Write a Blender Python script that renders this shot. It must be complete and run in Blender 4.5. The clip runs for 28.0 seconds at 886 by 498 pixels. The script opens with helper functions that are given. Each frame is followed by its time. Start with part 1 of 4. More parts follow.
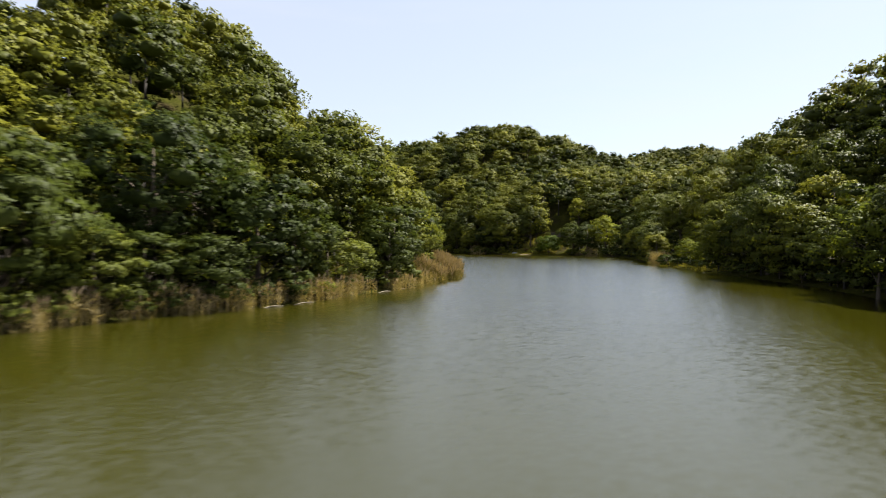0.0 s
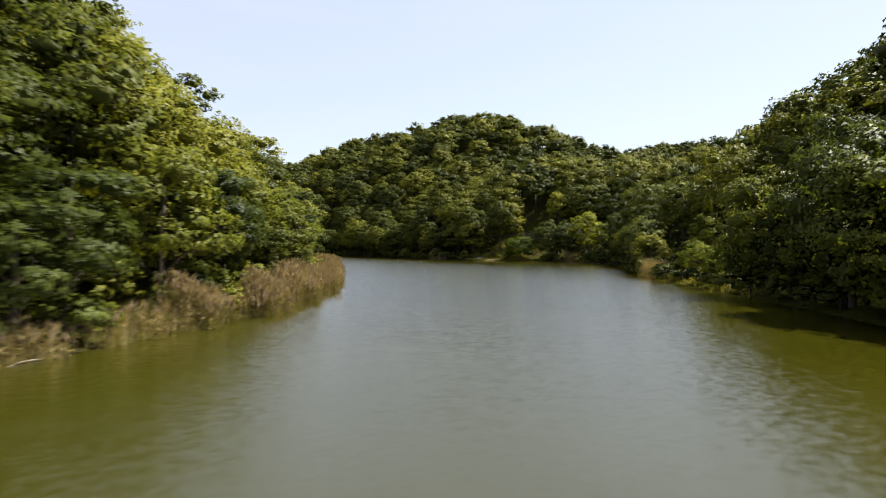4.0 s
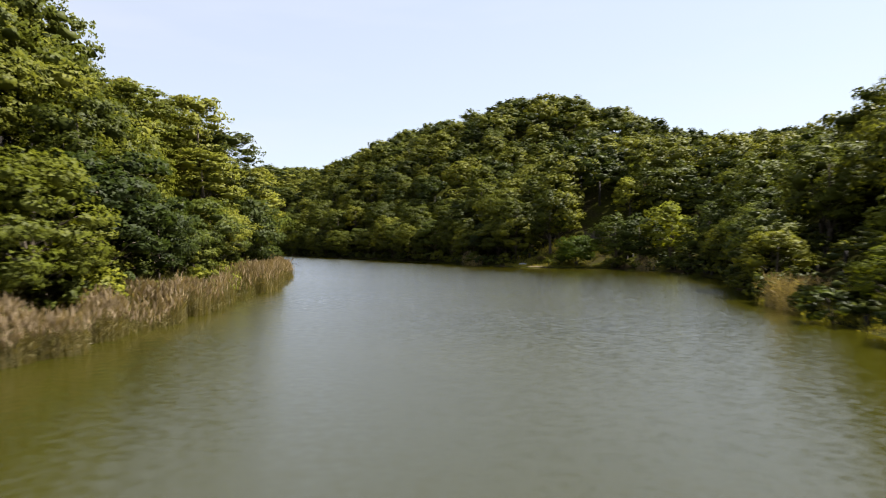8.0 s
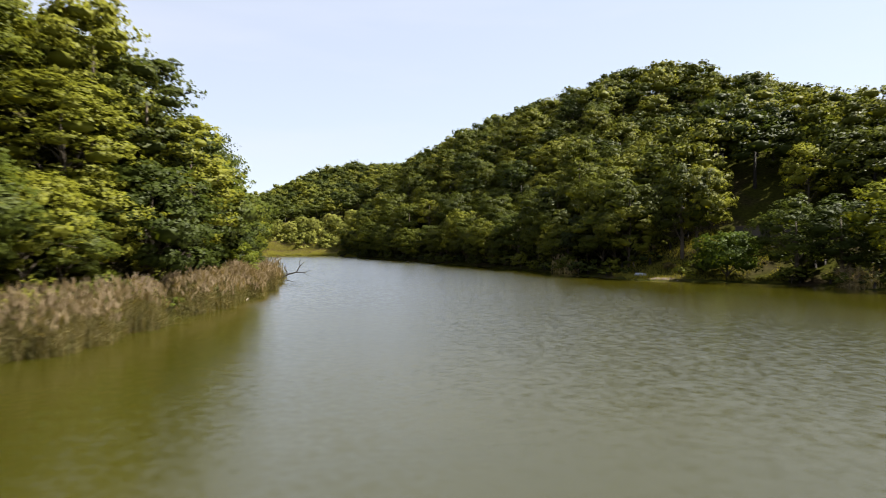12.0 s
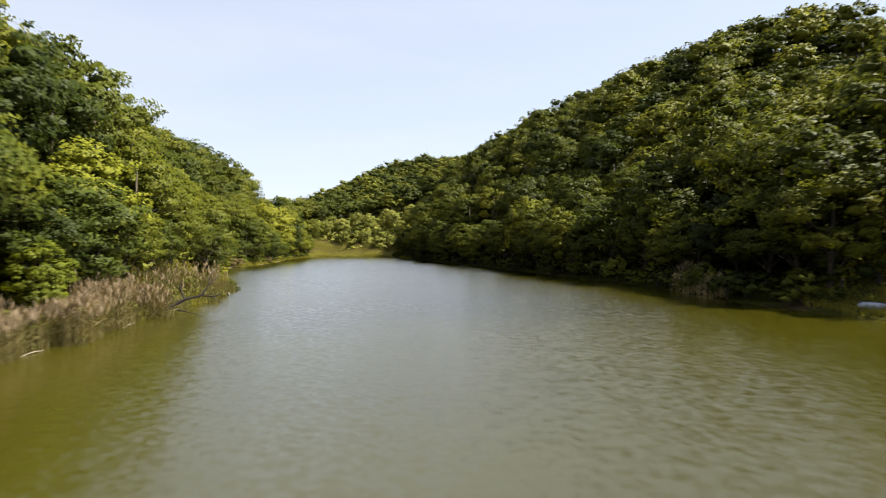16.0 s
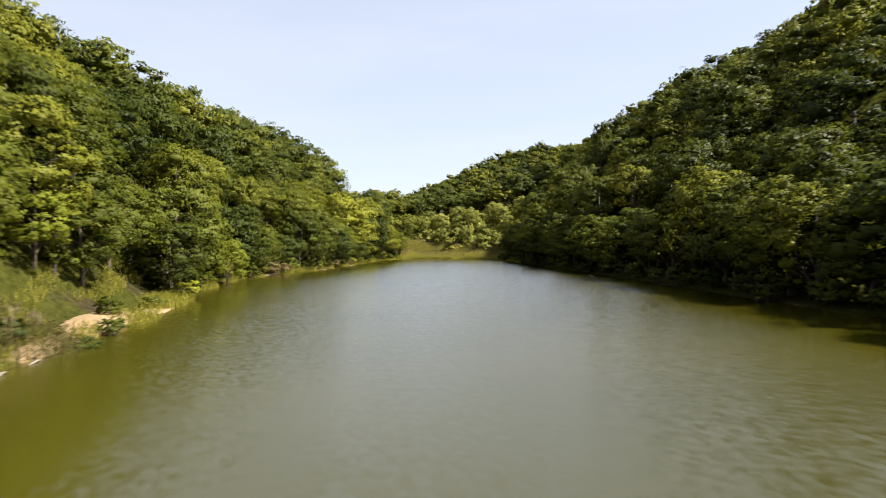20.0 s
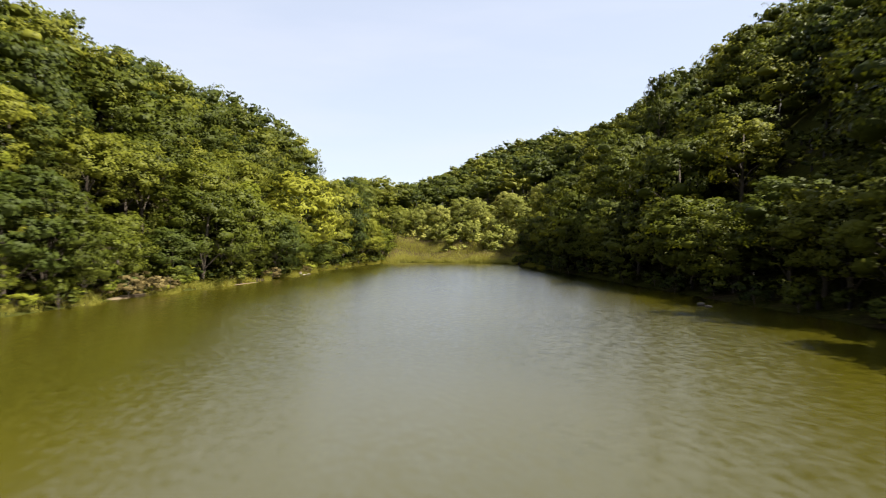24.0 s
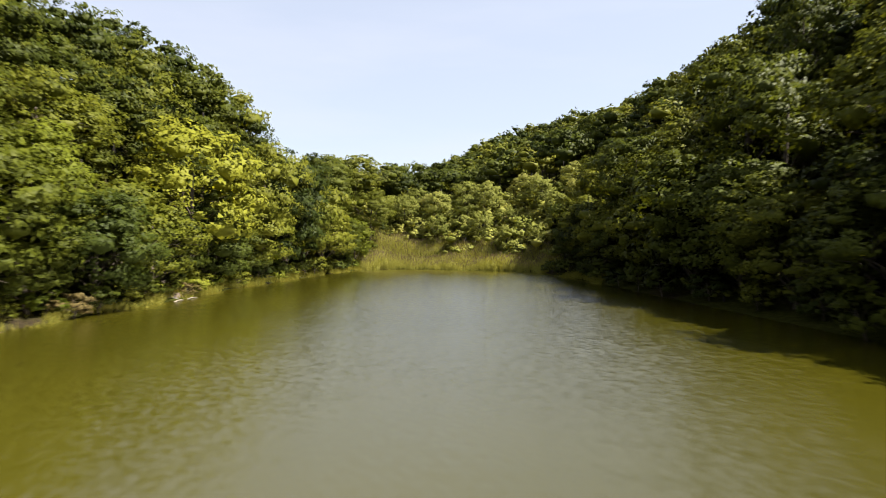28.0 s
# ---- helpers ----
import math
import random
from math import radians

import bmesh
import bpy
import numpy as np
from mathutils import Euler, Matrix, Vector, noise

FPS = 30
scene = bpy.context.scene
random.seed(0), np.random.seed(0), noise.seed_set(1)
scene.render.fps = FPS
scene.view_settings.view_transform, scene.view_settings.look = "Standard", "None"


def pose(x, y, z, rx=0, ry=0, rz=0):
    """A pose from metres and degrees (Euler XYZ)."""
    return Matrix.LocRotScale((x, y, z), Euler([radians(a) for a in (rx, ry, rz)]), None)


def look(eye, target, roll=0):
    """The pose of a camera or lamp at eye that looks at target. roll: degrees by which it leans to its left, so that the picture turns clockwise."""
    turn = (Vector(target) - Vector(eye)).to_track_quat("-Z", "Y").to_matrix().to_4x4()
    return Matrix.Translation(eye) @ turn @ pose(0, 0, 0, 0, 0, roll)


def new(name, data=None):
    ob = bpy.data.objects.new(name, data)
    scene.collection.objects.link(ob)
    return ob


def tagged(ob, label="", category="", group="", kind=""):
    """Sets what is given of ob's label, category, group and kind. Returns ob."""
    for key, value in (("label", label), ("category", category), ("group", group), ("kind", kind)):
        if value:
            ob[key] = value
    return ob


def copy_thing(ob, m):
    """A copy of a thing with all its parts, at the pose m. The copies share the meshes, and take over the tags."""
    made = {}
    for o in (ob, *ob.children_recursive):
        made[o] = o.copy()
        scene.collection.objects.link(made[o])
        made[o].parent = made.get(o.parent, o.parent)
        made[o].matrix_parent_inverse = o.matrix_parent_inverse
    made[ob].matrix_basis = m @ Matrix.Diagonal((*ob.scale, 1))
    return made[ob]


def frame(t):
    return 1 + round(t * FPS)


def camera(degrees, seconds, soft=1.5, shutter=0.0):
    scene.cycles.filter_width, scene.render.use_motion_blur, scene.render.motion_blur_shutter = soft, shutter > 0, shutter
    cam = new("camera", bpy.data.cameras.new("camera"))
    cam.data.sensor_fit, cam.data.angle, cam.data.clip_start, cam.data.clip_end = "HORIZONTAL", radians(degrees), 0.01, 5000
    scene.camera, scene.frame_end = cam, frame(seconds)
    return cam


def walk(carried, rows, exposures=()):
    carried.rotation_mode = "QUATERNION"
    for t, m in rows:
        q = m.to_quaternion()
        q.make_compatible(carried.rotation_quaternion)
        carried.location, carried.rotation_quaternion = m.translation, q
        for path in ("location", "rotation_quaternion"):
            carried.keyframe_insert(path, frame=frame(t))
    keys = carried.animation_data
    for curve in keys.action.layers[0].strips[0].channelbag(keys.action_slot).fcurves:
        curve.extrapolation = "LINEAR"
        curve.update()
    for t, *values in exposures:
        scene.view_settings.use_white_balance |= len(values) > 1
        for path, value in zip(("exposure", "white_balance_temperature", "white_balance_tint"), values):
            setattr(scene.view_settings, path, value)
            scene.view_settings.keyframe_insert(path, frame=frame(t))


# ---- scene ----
cam = camera(71.62, 28.0, soft=0.7, shutter=0.9)
# seconds, x, y, height over the water, yaw, pitch, roll
ROWS = [
    (0.0, 0.81, 0.77, 4.23, 0.51, -0.81, 0.23),
    (0.5, 2.37, 4.76, 4.23, 0.50, -0.78, 0.23),
    (1.0, 3.78, 8.53, 4.23, 0.48, -0.76, 0.22),
    (1.5, 5.27, 12.66, 4.23, 0.46, -0.73, 0.22),
    (2.0, 6.58, 16.39, 4.23, 0.43, -0.71, 0.22),
    (2.5, 7.97, 20.40, 4.23, 0.42, -0.68, 0.22),
    (3.0, 9.24, 24.15, 4.23, 0.40, -0.66, 0.22),
    (3.5, 10.59, 28.21, 4.23, 0.38, -0.64, 0.22),
    (4.0, 11.81, 31.94, 4.23, 0.36, -0.61, 0.22),
    (4.5, 13.15, 36.05, 4.23, 0.35, -0.59, 0.22),
    (6.5, 17.61, 51.38, 4.23, 2.11, -0.54, 0.22),
    (7.0, 18.40, 55.21, 4.23, 3.74, -0.53, 0.22),
    (7.5, 19.05, 59.38, 4.23, 5.70, -0.52, 0.22),
    (8.0, 19.50, 63.22, 4.23, 7.51, -0.51, 0.22),
    (8.5, 19.81, 67.43, 4.23, 9.49, -0.50, 0.22),
    (9.0, 19.93, 71.32, 4.23, 11.36, -0.49, 0.22),
    (9.5, 19.88, 75.62, 4.23, 13.39, -0.49, 0.21),
    (10.0, 19.74, 79.53, 4.23, 14.84, -0.48, 0.20),
    (10.5, 19.40, 83.81, 4.23, 15.89, -0.48, 0.20),
    (11.0, 19.01, 87.81, 4.23, 16.23, -0.48, 0.19),
    (11.5, 18.51, 92.17, 4.23, 16.52, -0.48, 0.19),
    (12.0, 18.03, 96.14, 4.23, 16.87, -0.47, 0.18),
    (12.5, 17.42, 100.50, 4.23, 17.29, -0.47, 0.17),
    (14.5, 14.56, 116.85, 4.23, 20.89, -0.47, 0.14),
    (15.0, 13.59, 120.82, 4.23, 22.06, -0.47, 0.13),
    (15.5, 12.46, 125.02, 4.23, 23.35, -0.48, 0.12),
    (16.0, 11.31, 128.89, 4.23, 24.52, -0.48, 0.11),
    (16.5, 9.86, 133.07, 4.23, 25.78, -0.48, 0.10),
    (17.0, 8.44, 136.91, 4.23, 26.94, -0.48, 0.09),
    (17.5, 6.73, 141.02, 4.23, 28.37, -0.49, 0.08),
    (18.0, 5.05, 144.84, 4.23, 29.86, -0.49, 0.06),
    (18.5, 3.06, 148.89, 4.23, 31.44, -0.50, 0.05),
    (19.0, 1.06, 152.59, 4.23, 32.94, -0.50, 0.04),
    (19.5, -1.19, 156.54, 4.23, 34.38, -0.51, 0.03),
    (20.0, -3.33, 160.15, 4.23, 35.27, -0.51, 0.02),
    (20.5, -5.75, 164.00, 4.23, 35.78, -0.52, 0.01),
    (21.0, -7.94, 167.54, 4.23, 35.83, -0.52, -0.00),
    (21.5, -10.36, 171.39, 4.23, 35.86, -0.53, -0.01),
    (23.5, -20.35, 186.50, 4.23, 35.77, -0.55, -0.06),
    (24.0, -22.82, 190.23, 4.23, 35.77, -0.56, -0.07),
    (24.5, -25.50, 194.22, 4.23, 35.76, -0.57, -0.08),
    (25.0, -28.05, 197.94, 4.23, 35.78, -0.58, -0.09),
    (25.5, -30.81, 201.95, 4.23, 35.79, -0.60, -0.10),
    (26.0, -33.40, 205.63, 4.23, 35.80, -0.61, -0.11),
    (26.5, -36.23, 209.59, 4.23, 35.79, -0.62, -0.13),
    (27.0, -38.82, 213.31, 4.23, 35.81, -0.63, -0.14),
    (27.5, -41.70, 217.28, 4.23, 35.79, -0.64, -0.15),
    (28.0, -44.38, 220.97, 4.23, 35.87, -0.65, -0.16),
]
walk(cam, [(t, pose(x, y, z, 90 + pitch, roll, yaw)) for t, x, y, z, yaw, pitch, roll in ROWS], exposures=[(0.0, 1.89)])

# ---- sky, sun ----
SUN_AZ, SUN_EL = radians(60), radians(55)  # from +y towards +x
world = bpy.data.worlds.new("sky")
scene.world = world
world.use_nodes = True
wn = world.node_tree.nodes
sky = wn.new("ShaderNodeTexSky")
sky.sky_type = "NISHITA"
sky.sun_disc = False
sky.sun_elevation = SUN_EL
sky.sun_rotation = SUN_AZ
sky.air_density, sky.dust_density, sky.ozone_density = 1.0, 0.7, 1.0
# thin high haze and faint streaks of cirrus whiten the blue
wl = world.node_tree.links
co = wn.new("ShaderNodeTexCoord")
streak = wn.new("ShaderNodeMapping")
streak.inputs["Scale"].default_value = (1.2, 1.2, 7.0)
cirrus = wn.new("ShaderNodeTexNoise")
cirrus.inputs["Scale"].default_value, cirrus.inputs["Detail"].default_value = 2.2, 5.0
amount = wn.new("ShaderNodeMapRange")
for i, v in enumerate((0.45, 0.8, 0.62, 0.76)):
    amount.inputs[i + 1].default_value = v
haze = wn.new("ShaderNodeMix")
haze.data_type = "RGBA"
haze.inputs[7].default_value = (4.45, 4.62, 5.25, 1)
wl.new(co.outputs["Generated"], streak.inputs[0])
wl.new(streak.outputs[0], cirrus.inputs[0])
wl.new(cirrus.outputs[0], amount.inputs[0])
wl.new(amount.outputs[0], haze.inputs[0])
wl.new(sky.outputs[0], haze.inputs[6])
wl.new(haze.outputs[2], wn["Background"].inputs[0])
wn["Background"].inputs[1].default_value = 0.055
sun = new("sun", bpy.data.lights.new("sun", "SUN"))
sun.data.energy, sun.data.angle, sun.data.color = 5.0, radians(0.55), (1.0, 0.95, 0.86)
sun_dir = Vector((math.sin(SUN_AZ) * math.cos(SUN_EL), math.cos(SUN_AZ) * math.cos(SUN_EL), math.sin(SUN_EL)))
sun.matrix_world = look(sun_dir * 300, (0, 0, 0))


# ---- materials ----
def material(name):
    m = bpy.data.materials.new(name)
    m.use_nodes = True
    nt = m.node_tree
    nt.nodes.clear()
    out = nt.nodes.new("ShaderNodeOutputMaterial")

    def node(kind, ins=None, **props):
        n = nt.nodes.new("ShaderNode" + kind)
        for k, v in props.items():
            setattr(n, k, v)
        for k, v in (ins or {}).items():
            if isinstance(v, bpy.types.NodeSocket):
                nt.links.new(v, n.inputs[k])
            else:
                n.inputs[k].default_value = v
        return n

    return m, node, nt, out


def ramp(node, fac, stops):
    r = node("ValToRGB", {0: fac})
    e = r.color_ramp.elements
    while len(e) < len(stops):
        e.new(0.5)
    for el, (p, c) in zip(e, stops):
        el.position, el.color = p, (*c, 1)
    return r.outputs[0]


def mixed(node, fac, a, b, blend="MIX"):
    n = node("Mix", data_type="RGBA", blend_type=blend)
    for key, v in (("Factor", fac), ("A", a), ("B", b)):
        s = [i for i in n.inputs if i.name == key and i.type == ("VALUE" if key == "Factor" else "RGBA")][0]
        if isinstance(v, bpy.types.NodeSocket):
            n.id_data.links.new(v, s)
        else:
            s.default_value = v if key == "Factor" else (*v, 1)
    return [o for o in n.outputs if o.type == "RGBA"][0]


def foliage(name, dark, mid, light, glow=0.30, joined=False, massed=False):
    """Leaves: every tree has its own tint, every leaf its own shade; thin enough to let sun through.
    massed: leaves turn their faces the way their tuft bulges."""
    m, node, nt, out = material(name)
    leaf = node("NewGeometry").outputs["Random Per Island"]
    tree = node("Attribute", attribute_name="tint").outputs["Fac"] if joined else node("ObjectInfo").outputs["Random"]
    pos = node("NewGeometry").outputs["Position"]
    patch = node("TexNoise", {"Vector": pos, "Scale": 0.9, "Detail": 4.0, "Roughness": 0.65}).outputs[0]
    f = node("Math", {0: tree, 1: 0.8}, operation="MULTIPLY").outputs[0]
    f = node("Math", {0: leaf, 1: 0.25, 2: f}, operation="MULTIPLY_ADD").outputs[0]
    f = node("Math", {0: patch, 1: 0.45, 2: f}, operation="MULTIPLY_ADD").outputs[0]
    f = node("Math", {0: f, 1: 0.25}, operation="SUBTRACT").outputs[0]
    col = ramp(node, f, ((0.05, dark), (0.5, mid), (0.95, light)))
    ins = {"Strength": 0.6, "Distance": 0.1, "Height": patch}
    if massed:
        face = node("Attribute", attribute_name="bulge").outputs["Vector"]
        face = node("VectorTransform", {0: face}, vector_type="NORMAL", convert_from="OBJECT", convert_to="WORLD").outputs[0]
        m.cycles.use_bump_map_correction = False
        ins["Normal"] = node("VectorMath", {0: face}, operation="NORMALIZE").outputs[0]
    bump = node("Bump", ins).outputs[0]
    body = node("BsdfPrincipled", {"Base Color": col, "Roughness": 0.55, "Specular IOR Level": 0.08, "Normal": bump})
    thin = node("BsdfTranslucent", {"Color": mixed(node, 1.0, col, (1.35, 1.25, 0.5), "MULTIPLY"), "Normal": bump})
    mix = node("MixShader", {0: glow, 1: body.outputs[0], 2: thin.outputs[0]})
    nt.links.new(mix.outputs[0], out.inputs[0])
    return m


def plain(name, stops, scale, rough=0.85, bump=0.3, stretch=(1, 1, 1), bump_scale=6.0, dist=0.03):
    m, node, nt, out = material(name)
    co = node("NewGeometry").outputs["Position"]
    co = node("Mapping", {0: co, 3: stretch}).outputs[0]
    n1 = node("TexNoise", {"Vector": co, "Scale": scale, "Detail": 6.0, "Roughness": 0.6}).outputs[0]
    n2 = node("TexNoise", {"Vector": co, "Scale": scale * bump_scale, "Detail": 4.0}).outputs[0]
    f = node("Math", {0: n2, 1: 0.4, 2: n1}, operation="MULTIPLY_ADD").outputs[0]
    f = node("Math", {0: f, 1: 0.2}, operation="SUBTRACT").outputs[0]
    col = ramp(node, f, stops)
    b = node("Bump", {"Strength": bump, "Distance": dist, "Height": n2}).outputs[0]
    p = node("BsdfPrincipled", {"Base Color": col, "Roughness": rough, "Specular IOR Level": 0.25, "Normal": b})
    nt.links.new(p.outputs[0], out.inputs[0])
    return m


LEAF_OAK = foliage("oak_leaves", (0.0245, 0.0317, 0.0036), (0.0662, 0.0749, 0.0072), (0.1332, 0.1332, 0.013), 0.27, massed=True)
LEAF_DARK = foliage("dark_leaves", (0.0173, 0.0259, 0.0043), (0.0432, 0.0547, 0.0072), (0.0864, 0.095, 0.0115), 0.27, massed=True)
LEAF_YELLOW = foliage("yellow_green_leaves", (0.0663, 0.0842, 0.0078), (0.1365, 0.1521, 0.014), (0.2184, 0.2184, 0.0234), 0.42, massed=True)
LEAF_LUSH = foliage("lush_leaves", (0.039, 0.0608, 0.0062), (0.0858, 0.1108, 0.0101), (0.1404, 0.1638, 0.0156), 0.4, massed=True)
LEAF_DRY = foliage("dry_leaves", (0.078, 0.0585, 0.0195), (0.1404, 0.1053, 0.039), (0.2028, 0.156, 0.0624), 0.4, massed=True)
LEAF_SCRUB = foliage("marsh_scrub_leaves", (0.1326, 0.1443, 0.0234), (0.2262, 0.2301, 0.0429), (0.312, 0.2964, 0.0702), 0.4, True, True)
LEAF_WILLOW = foliage("willow_leaves", (0.117, 0.1287, 0.0218), (0.2028, 0.2106, 0.0429), (0.2964, 0.2847, 0.0702), 0.42, massed=True)
LEAF_WOODS = foliage("woodland_leaves", (0.0187, 0.0274, 0.0043), (0.0547, 0.0634, 0.0072), (0.126, 0.126, 0.013), 0.27, True, True)
REED_STEM = foliage("reed_stems", (0.07, 0.06, 0.021), (0.175, 0.138, 0.06), (0.32, 0.25, 0.13), 0.35)
REED_GREEN = foliage("green_reed_stems", (0.1872, 0.195, 0.0429), (0.312, 0.2964, 0.078), (0.4056, 0.3744, 0.1326), 0.4)
REED_PLUME = foliage("reed_plumes", (0.13, 0.098, 0.06), (0.205, 0.155, 0.098), (0.31, 0.235, 0.16), 0.3)
SEDGE = foliage("sedge_blades", (0.0218, 0.0265, 0.0062), (0.0515, 0.0523, 0.014), (0.0975, 0.0842, 0.0296), 0.35)
GRASS = foliage("grass_blades", (0.0468, 0.0624, 0.0094), (0.1248, 0.1287, 0.0195), (0.234, 0.2028, 0.039), 0.4)
BARK = plain("bark", ((0.2, (0.0273, 0.0203, 0.014)), (0.8, (0.1014, 0.078, 0.0546))), 1.2, bump=0.8, stretch=(3, 3, 0.6))
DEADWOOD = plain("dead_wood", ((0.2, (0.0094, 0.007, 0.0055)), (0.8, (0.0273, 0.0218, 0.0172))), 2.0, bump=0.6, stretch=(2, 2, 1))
DRIFTWOOD = plain("bleached_wood", ((0.2, (0.0936, 0.078, 0.0546)), (0.8, (0.2028, 0.1716, 0.1326))), 3.0, bump=0.5)
SAND = plain("sandy_earth", ((0.2, (0.1248, 0.078, 0.039)), (0.8, (0.2496, 0.1716, 0.0936))), 0.7, bump=0.5)
EARTH = plain("damp_earth", ((0.2, (0.0624, 0.0429, 0.0234)), (0.8, (0.1326, 0.0975, 0.0546))), 0.7, bump=0.5)
PINK_SAND = plain("pale_beach_sand", ((0.2, (0.0702, 0.0507, 0.039)), (0.8, (0.1404, 0.1014, 0.078))), 0.9, bump=0.5)
ROCK = plain("rock", ((0.2, (0.039, 0.0328, 0.0265)), (0.8, (0.1092, 0.0936, 0.078))), 1.4, bump=0.8)
WALL = plain("old_plaster", ((0.2, (0.0468, 0.039, 0.0328)), (0.8, (0.0936, 0.078, 0.0663))), 0.8, bump=0.4)
WHITE = plain("white_paint", ((0.2, (0.2652, 0.2886, 0.3432)), (0.8, (0.3588, 0.3744, 0.4056))), 2.0, rough=0.4, bump=0.1)
BLUE = plain("blue_paint", ((0.2, (0.0468, 0.0702, 0.234)), (0.8, (0.0936, 0.1248, 0.351))), 2.0, rough=0.4, bump=0.1)


def ground_material():
    m, node, nt, out = material("forest_floor")
    pos = node("NewGeometry").outputs["Position"]
    big = node("TexNoise", {"Vector": pos, "Scale": 0.16, "Detail": 6.0}).outputs[0]
    fine = node("TexNoise", {"Vector": pos, "Scale": 2.6, "Detail": 5.0, "Roughness": 0.65}).outputs[0]
    soil = ramp(node, fine, ((0.3, (0.0135, 0.0105, 0.006)), (0.7, (0.0413, 0.0315, 0.018))))
    herb = ramp(node, fine, ((0.3, (0.0135, 0.0158, 0.003)), (0.7, (0.042, 0.042, 0.009))))
    k = node("MapRange", {0: big, 1: 0.34, 2: 0.50}).outputs[0]
    col = mixed(node, k, soil, herb)
    b = node("Bump", {"Strength": 0.7, "Distance": 0.12, "Height": fine}).outputs[0]
    p = node("BsdfPrincipled", {"Base Color": col, "Roughness": 1.0, "Specular IOR Level": 0.0, "Normal": b})
    nt.links.new(p.outputs[0], out.inputs[0])
    return m


def water_material():
    m, node, nt, out = material("murky_water")
    pos = node("NewGeometry").outputs["Position"]
    silt = node("TexNoise", {"Vector": pos, "Scale": 0.05, "Detail": 3.0}).outputs[0]
    clear = ramp(node, silt, ((0.35, (0.0195, 0.0191, 0.0014)), (0.65, (0.0234, 0.0222, 0.0017))))
    browner = ramp(node, silt, ((0.35, (0.032, 0.0288, 0.0022)), (0.65, (0.0384, 0.0336, 0.0029))))
    # the water's colour turns paler and more brown towards the lake's head
    along = node("SeparateXYZ", {0: pos}).outputs[1]
    headward = node("Math", {0: silt, 1: 60.0, 2: along}, operation="MULTIPLY_ADD").outputs[0]
    col = mixed(node, node("MapRange", {0: headward, 1: 110.0, 2: 240.0}).outputs[0], clear, browner)
    gust = node("MapRange", {0: node("TexNoise", {"Vector": pos, "Scale": 0.045, "Detail": 2.0}).outputs[0], 1: 0.38, 2: 0.60, 3: 0.4, 4: 1.2}).outputs[0]
    turn = node("Mapping", {0: pos, 2: (0, 0, radians(-18)), 3: (0.42, 1.0, 1.0)}).outputs[0]
    ripple = node("TexNoise", {"Vector": turn, "Scale": 7.5, "Detail": 1.0, "Roughness": 0.4, "Distortion": 0.15}).outputs["Color"]
    slope = node("VectorMath", {0: ripple, 1: (0.5, 0.5, 0.5)}, operation="SUBTRACT").outputs[0]
    # ripples run along the valley: they tilt the surface along it more than across
    slope = node("VectorMath", {0: slope, 1: (0.16, 0.42, 0.0)}, operation="MULTIPLY").outputs[0]
    slope = node("VectorMath", {0: slope, "Scale": gust}, operation="SCALE").outputs[0]
    tilt = node("VectorMath", {0: slope, 1: (0.0, 0.0, 1.0)}, operation="ADD").outputs[0]
    tilt = node("VectorRotate", {"Vector": tilt, "Angle": radians(18)}, rotation_type="Z_AXIS").outputs[0]
    b = node("VectorMath", {0: tilt}, operation="NORMALIZE").outputs[0]
    wind = node("CombineXYZ", {0: -0.3, 1: 0.95, 2: 0.0}).outputs[0]
    depth = node("BsdfDiffuse", {"Color": col}).outputs[0]
    sheen = node("BsdfAnisotropic", {"Color": (1, 1, 1, 1), "Roughness": 0.245, "Anisotropy": -0.5, "Tangent": wind, "Normal": b}, distribution="BECKMANN").outputs[0]
    edge = node("Fresnel", {"IOR": 1.75, "Normal": b}).outputs[0]
    nt.links.new(node("MixShader", {0: edge, 1: depth, 2: sheen}).outputs[0], out.inputs[0])
    return m


# ---- the lie of the land ----
# the lake's bank, run round against the clock from the south-west
BANK = np.array([
    (-60, -60), (-45, -20), (-30, 12), (-20, 29), (-10, 41), (-5, 51), (-2, 57), (1, 70), (1, 80), (0.5, 90), (-1, 99),
    (-5, 120), (-12, 141), (-20, 156), (-25, 166), (-41, 183), (-50, 190), (-61, 201), (-69, 213), (-76, 229), (-84, 243),
    (-92, 255), (-104, 278), (-108, 289), (-104, 294), (-98, 297), (-84, 299), (-67, 280), (-43, 251), (-25, 230), (-8, 208),
    (-2, 202), (12, 178), (18, 170), (21, 168), (30, 167), (37, 162), (42, 152)], float)
BANK = np.vstack([BANK, [(42, 138), (38, 120), (36, 106), (35, 90), (34, 72), (33, 54), (31, 45), (29, 34), (32, 15), (38, -10), (50, -60)]])
